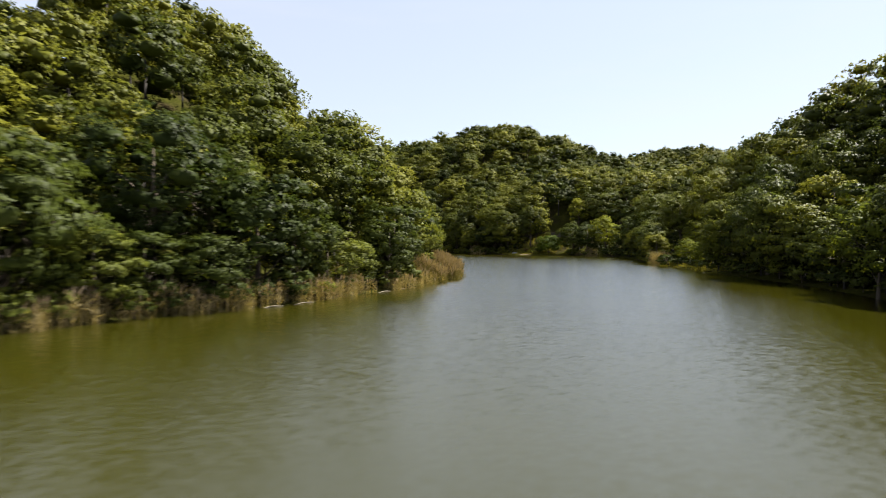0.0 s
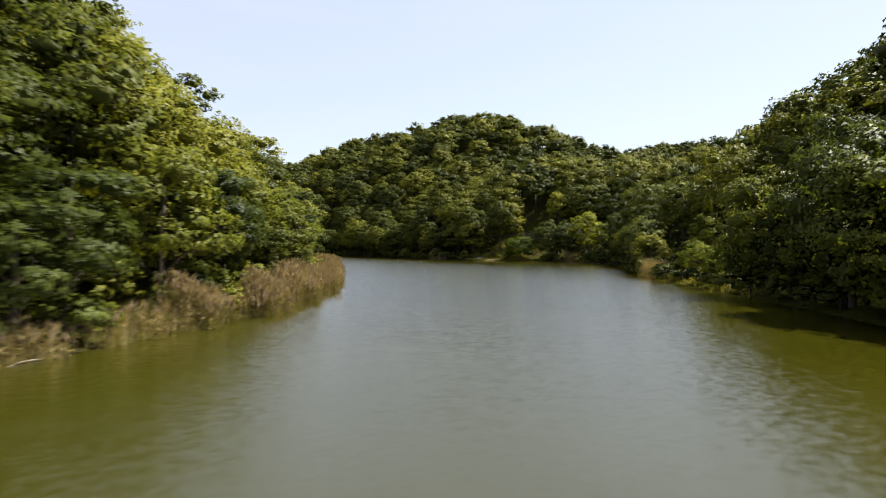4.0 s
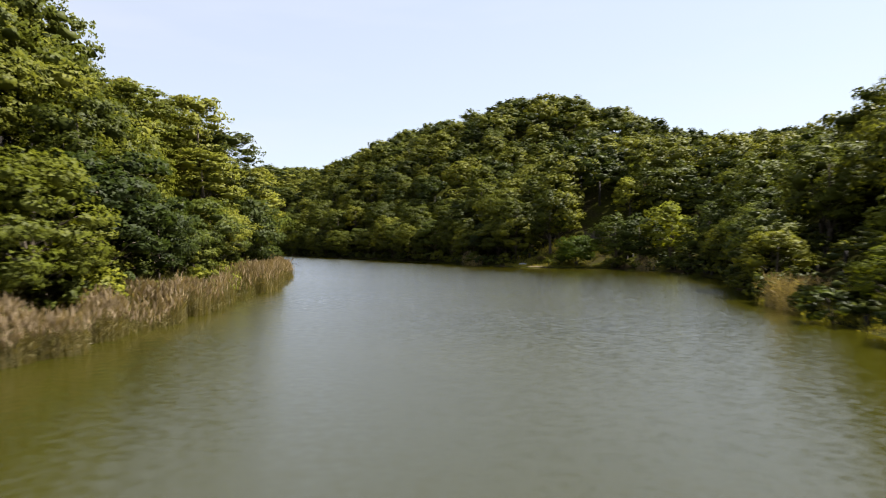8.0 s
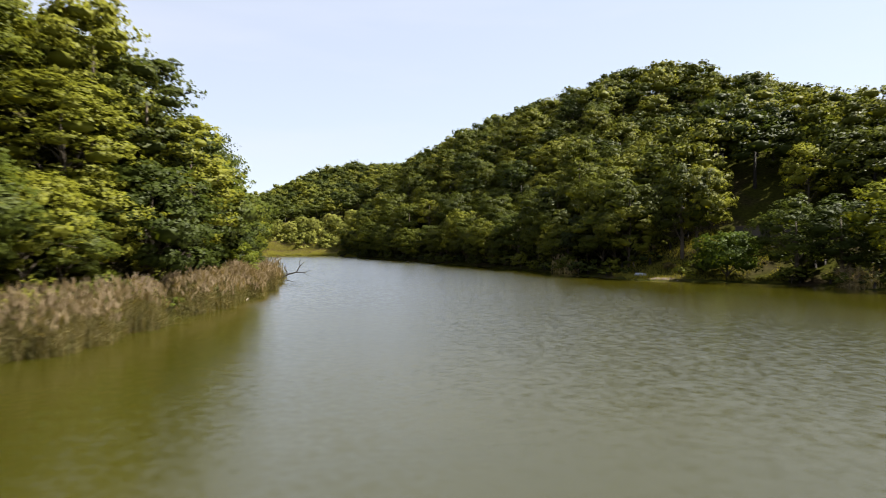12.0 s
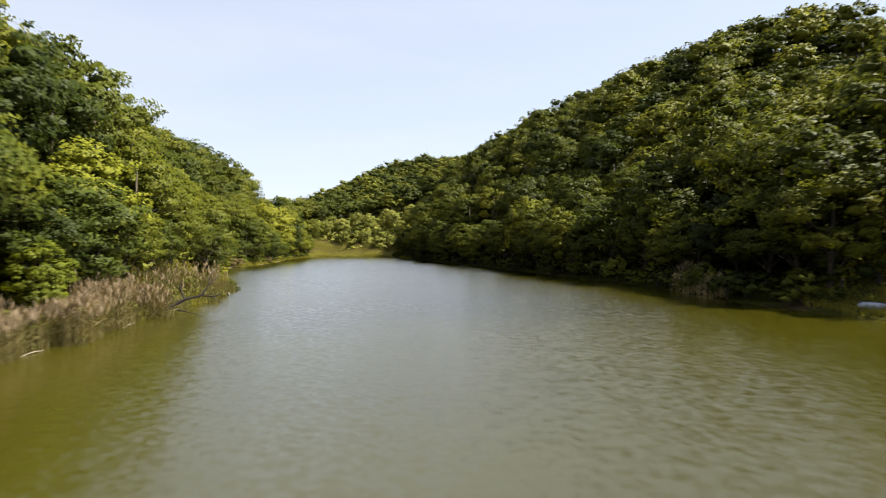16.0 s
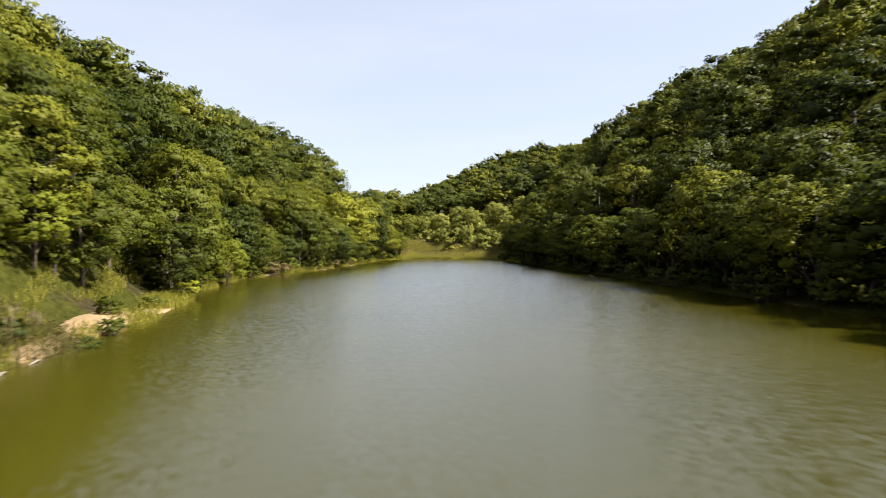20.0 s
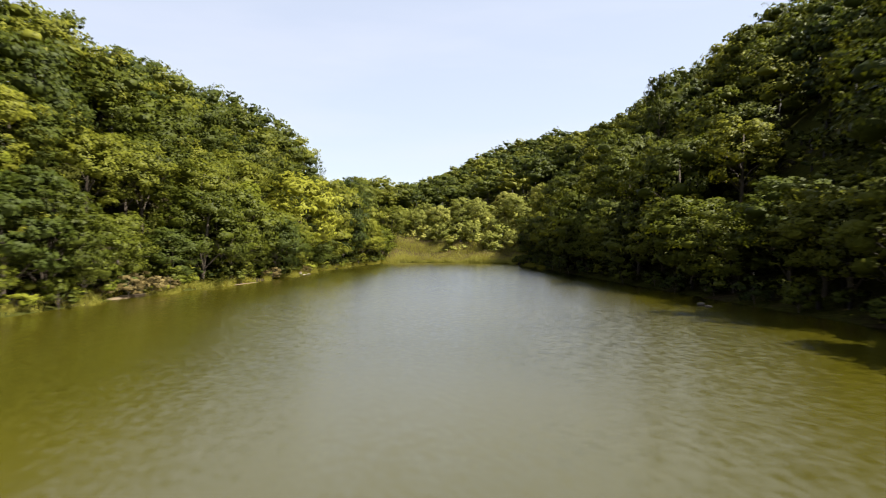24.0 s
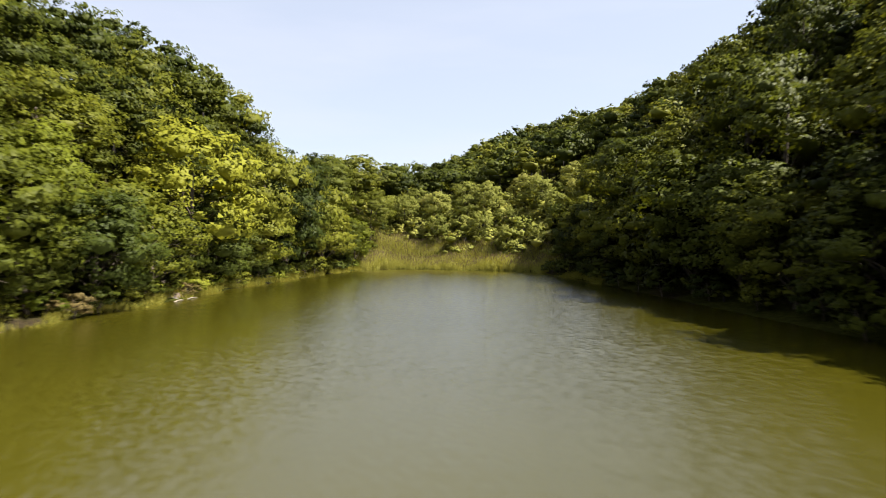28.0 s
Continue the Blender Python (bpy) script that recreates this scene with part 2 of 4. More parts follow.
# hills: x, y, breadth, height
HILLS = [
    (-45, 40, 25, 2.0),
    (-38, 80, 22, 23.8),
    (-45, 120, 22, 20.8),
    (-52, 155, 22, 13.0),
    (-85, 180, 28, 19.7),
    (-115, 215, 30, 14.9),
    (-140, 260, 32, 21.8),
    (-150, 310, 35, 1.8),
    (-160, 370, 45, 1.8),
    (-240, 450, 60, 1.9),
    (-110, 420, 45, 18.5),
    (-165, 500, 60, 43.0),
    (-45, 300, 26, 8.8),
    (-10, 255, 24, 15.0),
    (27, 301, 35, 33.0),
    (65, 245, 28, 1.9),
    (-30, 370, 45, 43.6),
    (32, 205, 18, 14.9),
    (75, 190, 26, 9.6),
    (75, 145, 24, 13.5),
    (68, 95, 22, 16.4),
    (65, 50, 22, 17.2),
    (70, 5, 28, 16.2),
    (130, 260, 45, 16.2),
    (80, 340, 50, 19.0),
    (165, 440, 60, 54.5),
]


def bank_distance(x, y):
    """Metres from the water's edge, plus on land, minus in the lake."""
    x, y = np.asarray(x, float), np.asarray(y, float)
    best, inside = np.full(x.shape, 1e9), np.zeros(x.shape, bool)
    for a, b in zip(BANK, np.roll(BANK, -1, axis=0)):
        ab = b - a
        k = np.clip(((x - a[0]) * ab[0] + (y - a[1]) * ab[1]) / (ab @ ab), 0, 1)
        best = np.minimum(best, np.hypot(x - a[0] - k * ab[0], y - a[1] - k * ab[1]))
        if a[1] != b[1]:
            inside ^= ((a[1] > y) != (b[1] > y)) & (x < (b[0] - a[0]) * (y - a[1]) / (b[1] - a[1]) + a[0])
    return np.where(inside, -best, best)


def land(x, y, d=None):
    """Height of the ground."""
    x, y = np.asarray(x, float), np.asarray(y, float)
    d = bank_distance(x, y) if d is None else d
    h = sum(a * np.exp(-((x - cx) ** 2 + (y - cy) ** 2) / (2 * s * s)) for cx, cy, s, a in HILLS)
    up = np.maximum(d, 0)
    wob = 0.12 * np.sin(x * 0.9 + 1.3 * np.sin(y * 0.4)) * np.sin(y * 0.8) * np.clip(up / 3, 0, 1)
    return np.where(d > 0, 0.35 * (1 - np.exp(-up / 1.2)) + h * (1 - np.exp(-np.maximum(d - 2.5, 0) / 14.5)) + 0.02 * up + wob, np.maximum(-2.2, d * 0.3))


def mesh_from(name, verts, faces, mat, smooth=False):
    me = bpy.data.meshes.new(name)
    v = np.asarray(verts, np.float32)
    f = np.asarray(faces, np.int32)
    k = f.shape[1]
    me.vertices.add(len(v))
    me.vertices.foreach_set("co", v.ravel())
    me.loops.add(f.size)
    me.loops.foreach_set("vertex_index", f.ravel())
    me.polygons.add(len(f))
    me.polygons.foreach_set("loop_start", np.arange(0, f.size, k, dtype=np.int32))
    me.polygons.foreach_set("loop_total", np.full(len(f), k, np.int32))
    me.polygons.foreach_set("use_smooth", np.full(len(f), smooth, bool))
    me.update(calc_edges=True)
    me.validate()
    me.materials.append(mat)
    return me


def part(name, me, parent, label=""):
    ob = new(name, me)
    ob.parent = parent
    return tagged(ob, label) if label else ob


def axis(lo, fine_lo, fine_hi, hi, step):
    mid = np.arange(fine_lo, fine_hi + 0.01, step)
    left, right, s = [], [], step
    p = fine_lo
    while p > lo:
        s *= 1.25
        p -= s
        left.append(p)
    p, s = fine_hi, step
    while p < hi:
        s *= 1.25
        p += s
        right.append(p)
    return np.concatenate([left[::-1], mid, right])


xs, ys = axis(-2600, -130, 75, 2600, 1.5), axis(-2600, -40, 320, 2600, 1.5)
gx, gy = np.meshgrid(xs, ys)
gz = land(gx, gy)
n = len(xs)
idx = np.arange(len(ys) * n).reshape(len(ys), n)
quads = np.stack([idx[:-1, :-1], idx[:-1, 1:], idx[1:, 1:], idx[1:, :-1]], -1).reshape(-1, 4)
ground = new("ground", mesh_from("ground", np.stack([gx, gy, gz], -1).reshape(-1, 3), quads, ground_material(), True))
tagged(ground, "wooded hills of brown leaf litter and green undergrowth falling to the lake", "ground", kind="structure")
wx, wy = np.meshgrid(np.linspace(-125, 62, 12), np.linspace(-70, 312, 20))
idx = np.arange(240).reshape(20, 12)
quads = np.stack([idx[:-1, :-1], idx[:-1, 1:], idx[1:, 1:], idx[1:, :-1]], -1).reshape(-1, 4)
water = new("water", mesh_from("water", np.stack([wx, wy, wx * 0], -1).reshape(-1, 3), quads, water_material(), True))
tagged(water, "murky olive-green lake water with light ripples reflecting the sky", "water", kind="structure")

# ---- plants ----
rng = np.random.default_rng(7)


def unit(v):
    return v / np.maximum(np.linalg.norm(v, axis=-1, keepdims=True), 1e-6)


def leaf_cards(centre, along, normal, length, width):
    """Pointed leaves, one triangle each, tilted every way about their spray."""
    a = unit(along - normal * np.sum(along * normal, -1, keepdims=True))
    b = np.cross(normal, a)
    le, w = length[:, None] / 2, width[:, None] / 2
    v = np.stack([centre - a * le + b * w, centre - a * le * 0.6 - b * w, centre + a * le * 1.1 - normal * w * 0.3], 1).reshape(-1, 3)
    return v, np.arange(len(centre) * 3).reshape(-1, 3)


def ball(level=1):
    bm = bmesh.new()
    bmesh.ops.create_icosphere(bm, subdivisions=level, radius=1)
    v = np.array([p.co for p in bm.verts])
    f = np.array([[p.index for p in q.verts] for q in bm.faces])
    bm.free()
    return v, f


BALLS = {k: ball(k) for k in (1, 2, 3, 4)}


def stack(pieces):
    vs, fs, k = [], [], 0
    for v, f in pieces:
        vs.append(v)
        fs.append(f + k)
        k += len(v)
    return np.vstack(vs), np.vstack(fs)


def crown(seed, radius, low, high, lobes, tufts, per, leaf, core=0.46, squash=0.7, bottom=-0.75, inside=48, inner=0.64):
    """Leaves in tufts over the bulging upper sides of a cluster of uneven lobes, each round a dense heart.
    Returns vertices, triangles, the way each vertex bulges, and the lobes' middles."""
    r = np.random.default_rng(seed)
    mid, half = (low + high) / 2, (high - low) / 2
    shape = np.array([1.06, 1.06, squash])
    pieces, bulge, mids = [], [], []
    for i in range(lobes):
        q = (i + 0.5) / lobes
        zz = bottom + (0.9 - bottom) * q + r.uniform(-0.1, 0.1)
        ring = math.sqrt(max(0.03, 1 - zz * zz)) * (inner + r.uniform(-0.16, 0.16))
        ang = i * 2.4 + r.uniform(-0.5, 0.5)
        lr = radius * r.uniform(0.28, 0.48) * (1.12 - 0.25 * abs(zz))
        c = np.array([ring * radius * math.cos(ang), ring * radius * math.sin(ang), mid + zz * (half - lr * 0.5)])
        mids.append((c, lr))
        away = unit(np.array([c[0], c[1], (c[2] - mid) * 0.8 + 0.15 * radius]))
        v, f = BALLS[1]
        rad = lr * core * (1 + 0.15 * np.sin(v @ r.normal(0, 3.2, 3) + r.uniform(0, 6))[:, None] + r.uniform(-0.12, 0.12, (len(v), 1)))
        pieces.append((v * rad * shape + c, f))
        bulge.append(unit(v / shape + away * 0.5))
        k = unit(r.normal(size=(inside, 3)) + away * 0.25)
        le = leaf * r.uniform(1.1, 1.8, inside)
        pieces.append(leaf_cards(c + k * lr * r.uniform(0.5, 0.9, (inside, 1)) * shape, unit(r.normal(size=k.shape)), unit(k + r.normal(0, 0.4, k.shape)), le, le * 0.8))
        bulge.append(np.repeat(unit(k + away * 0.5 + r.normal(0, 0.2, k.shape)), 3, 0))
        k = unit(r.normal(size=(tufts * 5, 3)))
        k = k[(k @ away > -0.35) & (k[:, 2] > -0.4)][:tufts]
        far = r.uniform(0.72, 1.06, (len(k), 1))
        size = np.repeat(r.uniform(0.24, 0.46, len(k)), per)[:, None]
        k, far = np.repeat(k, per, 0), np.repeat(far, per, 0)
        w = unit(r.normal(size=k.shape) + k * 0.8 + (0, 0, 0.35))
        cen = c + (k * far + w * size * r.uniform(0.45, 1.08, (len(k), 1))) * lr * shape
        face = unit(away * 0.55 + k * 0.5 + w * 0.75 + (0, 0, 0.1) + r.normal(0, 0.22, k.shape))
        n = unit(face + r.normal(0, 0.45, k.shape))
        al = unit(r.normal(size=k.shape) + k * (1, 1, -0.1) * 0.7)
        le = leaf * r.uniform(0.65, 1.35, len(k))
        pieces.append(leaf_cards(cen, al, n, le, le * r.uniform(0.65, 1.0, len(k))))
        bulge.append(np.repeat(face, 3, 0))
    return *stack(pieces), np.vstack(bulge), mids


def crown_mesh(name, v, f, bulge, mat):
    me = mesh_from(name, v, f, mat)
    me.attributes.new("bulge", "FLOAT_VECTOR", "POINT").data.foreach_set("vector", bulge.astype(np.float32).ravel())
    return me


def tube(points, radii, sides=6):
    """A tapered, bent limb."""
    pts, vs, fs = np.asarray(points, float), [], []
    for i, p in enumerate(pts):
        t = unit(pts[min(i + 1, len(pts) - 1)] - pts[max(i - 1, 0)])
        a = unit(np.cross(t, (0.31, 0.95, 0.05) if abs(t[1]) < 0.9 else (1, 0, 0)))
        b = np.cross(t, a)
        for k in range(sides):
            g = 2 * math.pi * k / sides
            vs.append(p + (a * math.cos(g) + b * math.sin(g)) * radii[i])
    for i in range(len(pts) - 1):
        for k in range(sides):
            p, q = i * sides + k, i * sides + (k + 1) % sides
            fs += [(p, q, q + sides), (p, q + sides, p + sides)]
    end = (len(pts) - 1) * sides
    fs += [(end, end + k, end + k + 1) for k in range(1, sides - 1)]
    return np.array(vs), np.array(fs)


def bough(r, a, b, r0, r1, steps=4, wob=0.12):
    k = np.linspace(0, 1, steps)[:, None]
    d = np.linalg.norm(np.subtract(b, a))
    p = np.array(a) * (1 - k) + np.array(b) * k + r.normal(0, wob * d * 0.3, (steps, 3)) * np.sin(k * math.pi)
    p[:, 2] += np.sin(k[:, 0] * math.pi) * d * 0.08
    return tube(p, r0 + (r1 - r0) * k[:, 0], 4)


def wood(seed, mids, low, high, thick, limbs):
    """Trunk and limbs that reach into the lobes of the crown."""
    r = np.random.default_rng(seed + 99)
    top = low + (high - low) * 0.72
    lean = r.uniform(-0.5, 0.5, 2)
    stem = [(0, 0, -0.6), (0.02, 0, 0.25), (lean[0] * 0.3, lean[1] * 0.3, top * 0.35), (lean[0] * 0.7, lean[1] * 0.7, top * 0.7), (lean[0], lean[1], top)]
    pieces = [tube(stem, [thick * 1.5, thick, thick * 0.8, thick * 0.55, thick * 0.2], 7)]
    for i in range(limbs):
        c, lr = mids[i % len(mids)]
        h = np.clip(c[2] - lr * 1.2, low * 0.5 + 0.4, top * 0.9)
        k = h / top
        root = (lean[0] * k, lean[1] * k, h)
        pieces.append(bough(r, root, c + (0, 0, lr * 0.3), thick * 0.45 * (1.1 - k * 0.6), thick * 0.08))
        for j in range(2):
            tip = c + unit(r.normal(size=3) + (0, 0, 0.4)) * lr * 0.95
            pieces.append(bough(r, c * 0.6 + np.array(root) * 0.4, tip, thick * 0.16, thick * 0.04, 3))
    return stack(pieces)


def template(name, seed, radius, low, high, lobes, tufts, per, leaf, mat, thick, limbs, label, category="tree", **form):
    v, f, bulge, mids = crown(seed, radius, low, high, lobes, tufts, per, leaf, **form)
    base = new(name)
    part("trunk" if category == "tree" else "stem", mesh_from("trunk", *wood(seed, mids, low, high, thick, limbs), BARK, True), base)
    part("crown", crown_mesh("crown", v, f, bulge, mat), base)
    return tagged(base, label, category)


TREES = {
    "oak_a": template("deciduous_tree", 1, 4.2, 2.0, 11.0, 17, 15, 27, 0.21, LEAF_OAK, 0.24, 9, "green broad-crowned oak tree on the wooded bank"),
    "oak_b": template("deciduous_tree", 2, 3.7, 1.6, 10.5, 16, 14, 27, 0.21, LEAF_OAK, 0.22, 8, "green leafy oak tree with a lobed crown on the bank"),
    "oak_c": template("deciduous_tree", 3, 4.6, 2.2, 12.0, 18, 15, 27, 0.22, LEAF_DARK, 0.27, 10, "dark green oak tree with spreading limbs on the slope"),
    "dark_d": template("deciduous_tree", 4, 3.6, 1.5, 10.0, 16, 14, 27, 0.21, LEAF_DARK, 0.2, 8, "dark green hornbeam tree in the lakeside wood"),
    "bright_e": template("deciduous_tree", 5, 3.3, 1.0, 8.5, 15, 14, 27, 0.2, LEAF_YELLOW, 0.17, 8, "bright yellow-green young tree beside the lake"),
    "willow_w": template("willow_tree", 15, 3.3, 0.8, 8.5, 15, 13, 18, 0.27, LEAF_WILLOW, 0.15, 10, "pale yellow-green willow tree in the marsh", core=0.4, squash=0.85),
    "tall_f": template("deciduous_tree", 6, 4.0, 2.6, 18.0, 28, 13, 20, 0.26, LEAF_OAK, 0.3, 15, "tall green oak tree with an open crown", inside=30, squash=0.62),
    "bank_g": template("deciduous_tree", 7, 3.4, 0.2, 8.0, 17, 15, 27, 0.2, LEAF_OAK, 0.2, 9, "green bank tree with branches hanging to the water", squash=0.62),
    "bank_h": template("deciduous_tree", 8, 3.2, 0.2, 7.5, 16, 15, 27, 0.2, LEAF_DARK, 0.18, 8, "dark green bank tree with low drooping boughs", squash=0.62),
    "bush_k": template("lakeside_bush", 9, 3.9, 0.1, 6.4, 18, 15, 20, 0.25, LEAF_LUSH, 0.16, 9, "large rounded bright green bush beside the small beach", "bush"),
}
SHRUBS = {
    "green": template("shrub", 21, 1.8, 0.1, 2.9, 8, 10, 14, 0.22, LEAF_OAK, 0.06, 6, "rounded green shrub at the water's edge", "shrub", inside=16),
    "dark": template("shrub", 22, 1.6, 0.1, 2.5, 8, 10, 14, 0.22, LEAF_DARK, 0.06, 6, "dark green shrub at the foot of the bank", "shrub", inside=16),
    "yellow": template("shrub", 23, 1.5, 0.1, 2.2, 8, 10, 14, 0.2, LEAF_YELLOW, 0.05, 6, "yellow-green shrub behind the reeds", "shrub", inside=16),
    "pale": template("marsh_bush", 26, 1.5, 0.1, 2.3, 8, 10, 12, 0.22, LEAF_WILLOW, 0.05, 6, "pale yellow-green willow bush of the marsh", "bush", core=0.4, inside=16),
    "dry": template("shrub", 24, 1.5, 0.1, 2.4, 8, 9, 12, 0.19, LEAF_DRY, 0.06, 7, "dry tan-leaved shrub on the shore", "shrub", core=0.4, inside=16),
}
used = set()


def plant(kind, store, x, y, scale, tall=1.0, sink=0.1, group="", z=None):
    ob = store[kind]
    h = float(land(x, y)) if z is None else z
    scale *= 0.95
    m = pose(x, y, h - sink, 0, 0, rng.uniform(0, 360)) @ Matrix.Diagonal((scale, scale, scale * tall * 0.97, 1))
    if kind not in used:
        used.add(kind)
        ob.matrix_basis = m
        if group:
            tagged(ob, group=group)
        return ob
    keep = ob.matrix_basis.copy()
    ob.matrix_basis = Matrix.Identity(4)
    made = copy_thing(ob, m)
    ob.matrix_basis = keep
    return tagged(made, group=group)


def scatter(x0, x1, y0, y1, step, jitter=0.42):
    gx, gy = np.meshgrid(np.arange(x0, x1, step), np.arange(y0, y1, step))
    gx = gx + (np.arange(gx.shape[0]) % 2)[:, None] * step / 2
    return gx.ravel() + rng.uniform(-jitter, jitter, gx.size) * step, gy.ravel() + rng.uniform(-jitter, jitter, gy.size) * step


# clearings: x, y, radius
CLEAR = [(41.5, 160.5, 4.5), (46, 163, 4.5), (32.9, 172.3, 5), (38, 175.5, 4.5), (-72.5, 217, 3.2), (-36, 173, 4.5), (-43, 179.5, 3.5), (20.5, 171.0, 4.5), (24.5, 173, 4.5), (29, 170, 4.5), (28, 175.5, 5.5), (31.5, 178, 5), (-97, 303, 8), (-88, 303, 7), (-106, 298, 6), (-17, 131, 5), (-24, 128, 5), (37, 98, 6.5), (37.5, 88, 5.5), (38, 107, 5.5), (44, 96, 7.5), (43, 86, 6)]


def clear_of(x, y, extra=0.0):
    return all(math.hypot(x - cx, y - cy) > r + (max(extra, 0) if 15 < cx < 33 else extra) for cx, cy, r in CLEAR if not (extra < 0 and cx > 33))


def along_bank(first, last, step):
    """Points every step metres of the bank between two of its corners, with the direction inland."""
    pts = BANK[first:last + 1]
    seg = np.diff(pts, axis=0)
    le = np.hypot(*seg.T)
    cum = np.concatenate([[0], np.cumsum(le)])
    for s in np.arange(0, cum[-1], step):
        i = min(np.searchsorted(cum, s, side="right") - 1, len(seg) - 1)
        t = seg[i] / le[i]
        yield pts[i] + t * (s - cum[i]), np.array([-t[1], t[0]])


WEST, HEAD, EAST = (1, 23), (23, 26), (26, len(BANK) - 2)
REED_SHORE = (58, 152)  # stretch of the western bank, in y, that has reeds before it

# bank trees, one by one, that hang over the water
for (first, last), side in ((WEST, "west"), (EAST, "east")):
    for p, inland in along_bank(first, last, 3.7):
        reeds = side == "west" and REED_SHORE[0] < p[1] < REED_SHORE[1]
        off = rng.uniform(4.0, 5.6) if reeds else rng.uniform(4.0, 5.5) if side == "west" and 152 <= p[1] < 187 else rng.uniform(1.4, 2.6) if side == "west" else rng.uniform(0.5, 1.7) + (1.4 if p[1] < 200 else 0.0)
        x, y = p + inland * off + rng.uniform(-0.7, 0.7, 2)
        if not clear_of(x, y, -1.0) or p[1] > 296 or p[1] < 5 or (side == "east" and (80 < p[1] < 110 or math.hypot(x - 41, y - 159.5) < 5.5)):
            continue
        kind = rng.choice(["bank_g", "bank_h", "oak_b"] if reeds else ["bank_g", "bank_g", "bank_h", "oak_b"] if side == "west" and p[1] < 150 else ["bank_g", "bank_g", "bank_h", "bank_g", "bright_e", "oak_b"] if side == "west" else ["bank_h", "bank_g", "oak_b", "dark_d", "oak_c"])
        big = rng.choice([0.7, 0.9, 1.15, 1.35] if kind.startswith("b") else [0.75, 0.9])
        # darker-leaved kinds stand in for the shade on the near western bank
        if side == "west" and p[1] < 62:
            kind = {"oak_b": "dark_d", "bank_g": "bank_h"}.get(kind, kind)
        if side == "west" and p[1] > 235:
            big *= 1.32
        if side == "east" and p[1] > 165:
            x, y, big = x + inland[0] * 1.6, y + inland[1] * 1.6, big * 0.5 + (0.85 if kind.startswith("b") else 0.55)
            kind = {"oak_c": "oak_a", "dark_d": "bank_g"}.get(kind, kind)
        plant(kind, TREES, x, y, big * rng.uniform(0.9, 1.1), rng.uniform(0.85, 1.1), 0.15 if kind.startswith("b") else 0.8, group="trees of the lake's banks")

# the rows of trees behind them
px, py = scatter(-130, 80, 15, 320, 6.1)
pd = bank_distance(px, py)
for x, y, d in zip(px, py, pd):
    left = x < -2 - max(0, (y - 120)) * 0.55
    if not (7.5 if left and 58 < y < 152 else 5.0) < d < 9.8 or not clear_of(x, y) or (y > 296 and -124 < x < -78):
        continue
    kind = rng.choice(["oak_a", "oak_b", "oak_c", "dark_d", "oak_a", "oak_b"] if left else ["oak_a", "oak_b", "oak_c", "dark_d", "dark_d"])
    small = 0.86 if left and 48 < y < 85 else 1.0
    # shade put into the leaf colour in these rows too
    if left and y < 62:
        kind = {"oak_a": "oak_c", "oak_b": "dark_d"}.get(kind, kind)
    if not left and y > 165:
        kind = {"oak_c": "oak_a", "dark_d": "oak_b"}.get(kind, kind)
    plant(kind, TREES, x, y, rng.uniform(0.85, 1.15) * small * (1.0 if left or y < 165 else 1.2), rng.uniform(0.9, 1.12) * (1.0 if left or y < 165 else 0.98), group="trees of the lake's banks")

# the tall trees of the western point and those that stand out on the ridge
for x, y, top in ((-18, 130, 24), (-14.8, 131.6, 20), (-12.8, 133.4, 15.5), (-21, 123.5, 23), (-24.5, 136, 25), (-22, 133.5, 22), (-14, 124.5, 16), (-27.5, 129, 25),
                  (-50.7, 284.6, 32.5), (-38, 285, 37), (-42, 288, 36), (10, 200, 24)):
    h = float(land(x, y))
    wide = 0.62 if x == -50.7 else rng.uniform(0.95, 1.1)
    plant("tall_f", TREES, x, y, wide, max(0.55, (top - h) / 18 / wide), group="tall trees above the wood")

# bright young trees here and there by the water
for x, y, s in ((41.5, 160.5, 1.3), (39, 181, 1.05), (38.0, 97, 0.55), (36.5, 91, 0.5), (36.8, 87, 0.6), (36, 81, 0.7), (41, 101, 0.7), (-13, 47, 0.55), (-23.5, 153, 1.1), (-21.5, 149, 0.7), (-58, 199, 0.7), (-87, 237, 1.1),
                (-73, 205, 0.8), (30.6, 43.6, 0.85), (30, 32, 0.8), (-17.5, 147, 0.5)):
    plant("bright_e", TREES, x, y, s, rng.uniform(0.85, 1.05), group="bright young trees by the water")
# the bush and the two trees beside the small beach
plant("bush_k", TREES, 28.3, 169.3, 0.92, 1.0)
for x, y, size, kind in ((24.6, 169.9, 0.5, "yellow"), (26.0, 171.2, 0.6, "green"), (23.6, 171.6, 0.45, "yellow"), (25.0, 172.9, 0.55, "yellow"), (27.2, 173.4, 0.6, "green"), (22.4, 172.8, 0.5, "dry")):
    plant(kind, SHRUBS, x, y, size, 0.9, 0.05, group="shrubs along the shore")
plant("oak_a", TREES, 24.2, 176.0, 1.0, 1.15, group="trees of the lake's banks")
plant("oak_b", TREES, 26.0, 176.8, 1.0, 1.2, group="trees of the lake's banks")
# the trees that close in behind the sandy bank
for x, y, s, kind in ((-33.7, 165.5, 1.15, "bank_g"), (-37.9, 169.6, 1.2, "bank_h"), (-41.9, 174.0, 1.2, "bank_g"), (-46.0, 178.3, 1.1, "bank_g"), (-36.5, 164.5, 1.0, "oak_b"), (-41.5, 168.5, 1.05, "oak_a"),
                      (-46.0, 173.0, 1.0, "oak_b"), (-49.5, 178.0, 1.0, "oak_a"), (-77.5, 214.5, 1.0, "oak_b"), (-79.5, 219.0, 0.95, "oak_a")):
    plant(kind, TREES, x, y, s, 1.0, 0.3, group="trees of the lake's banks")
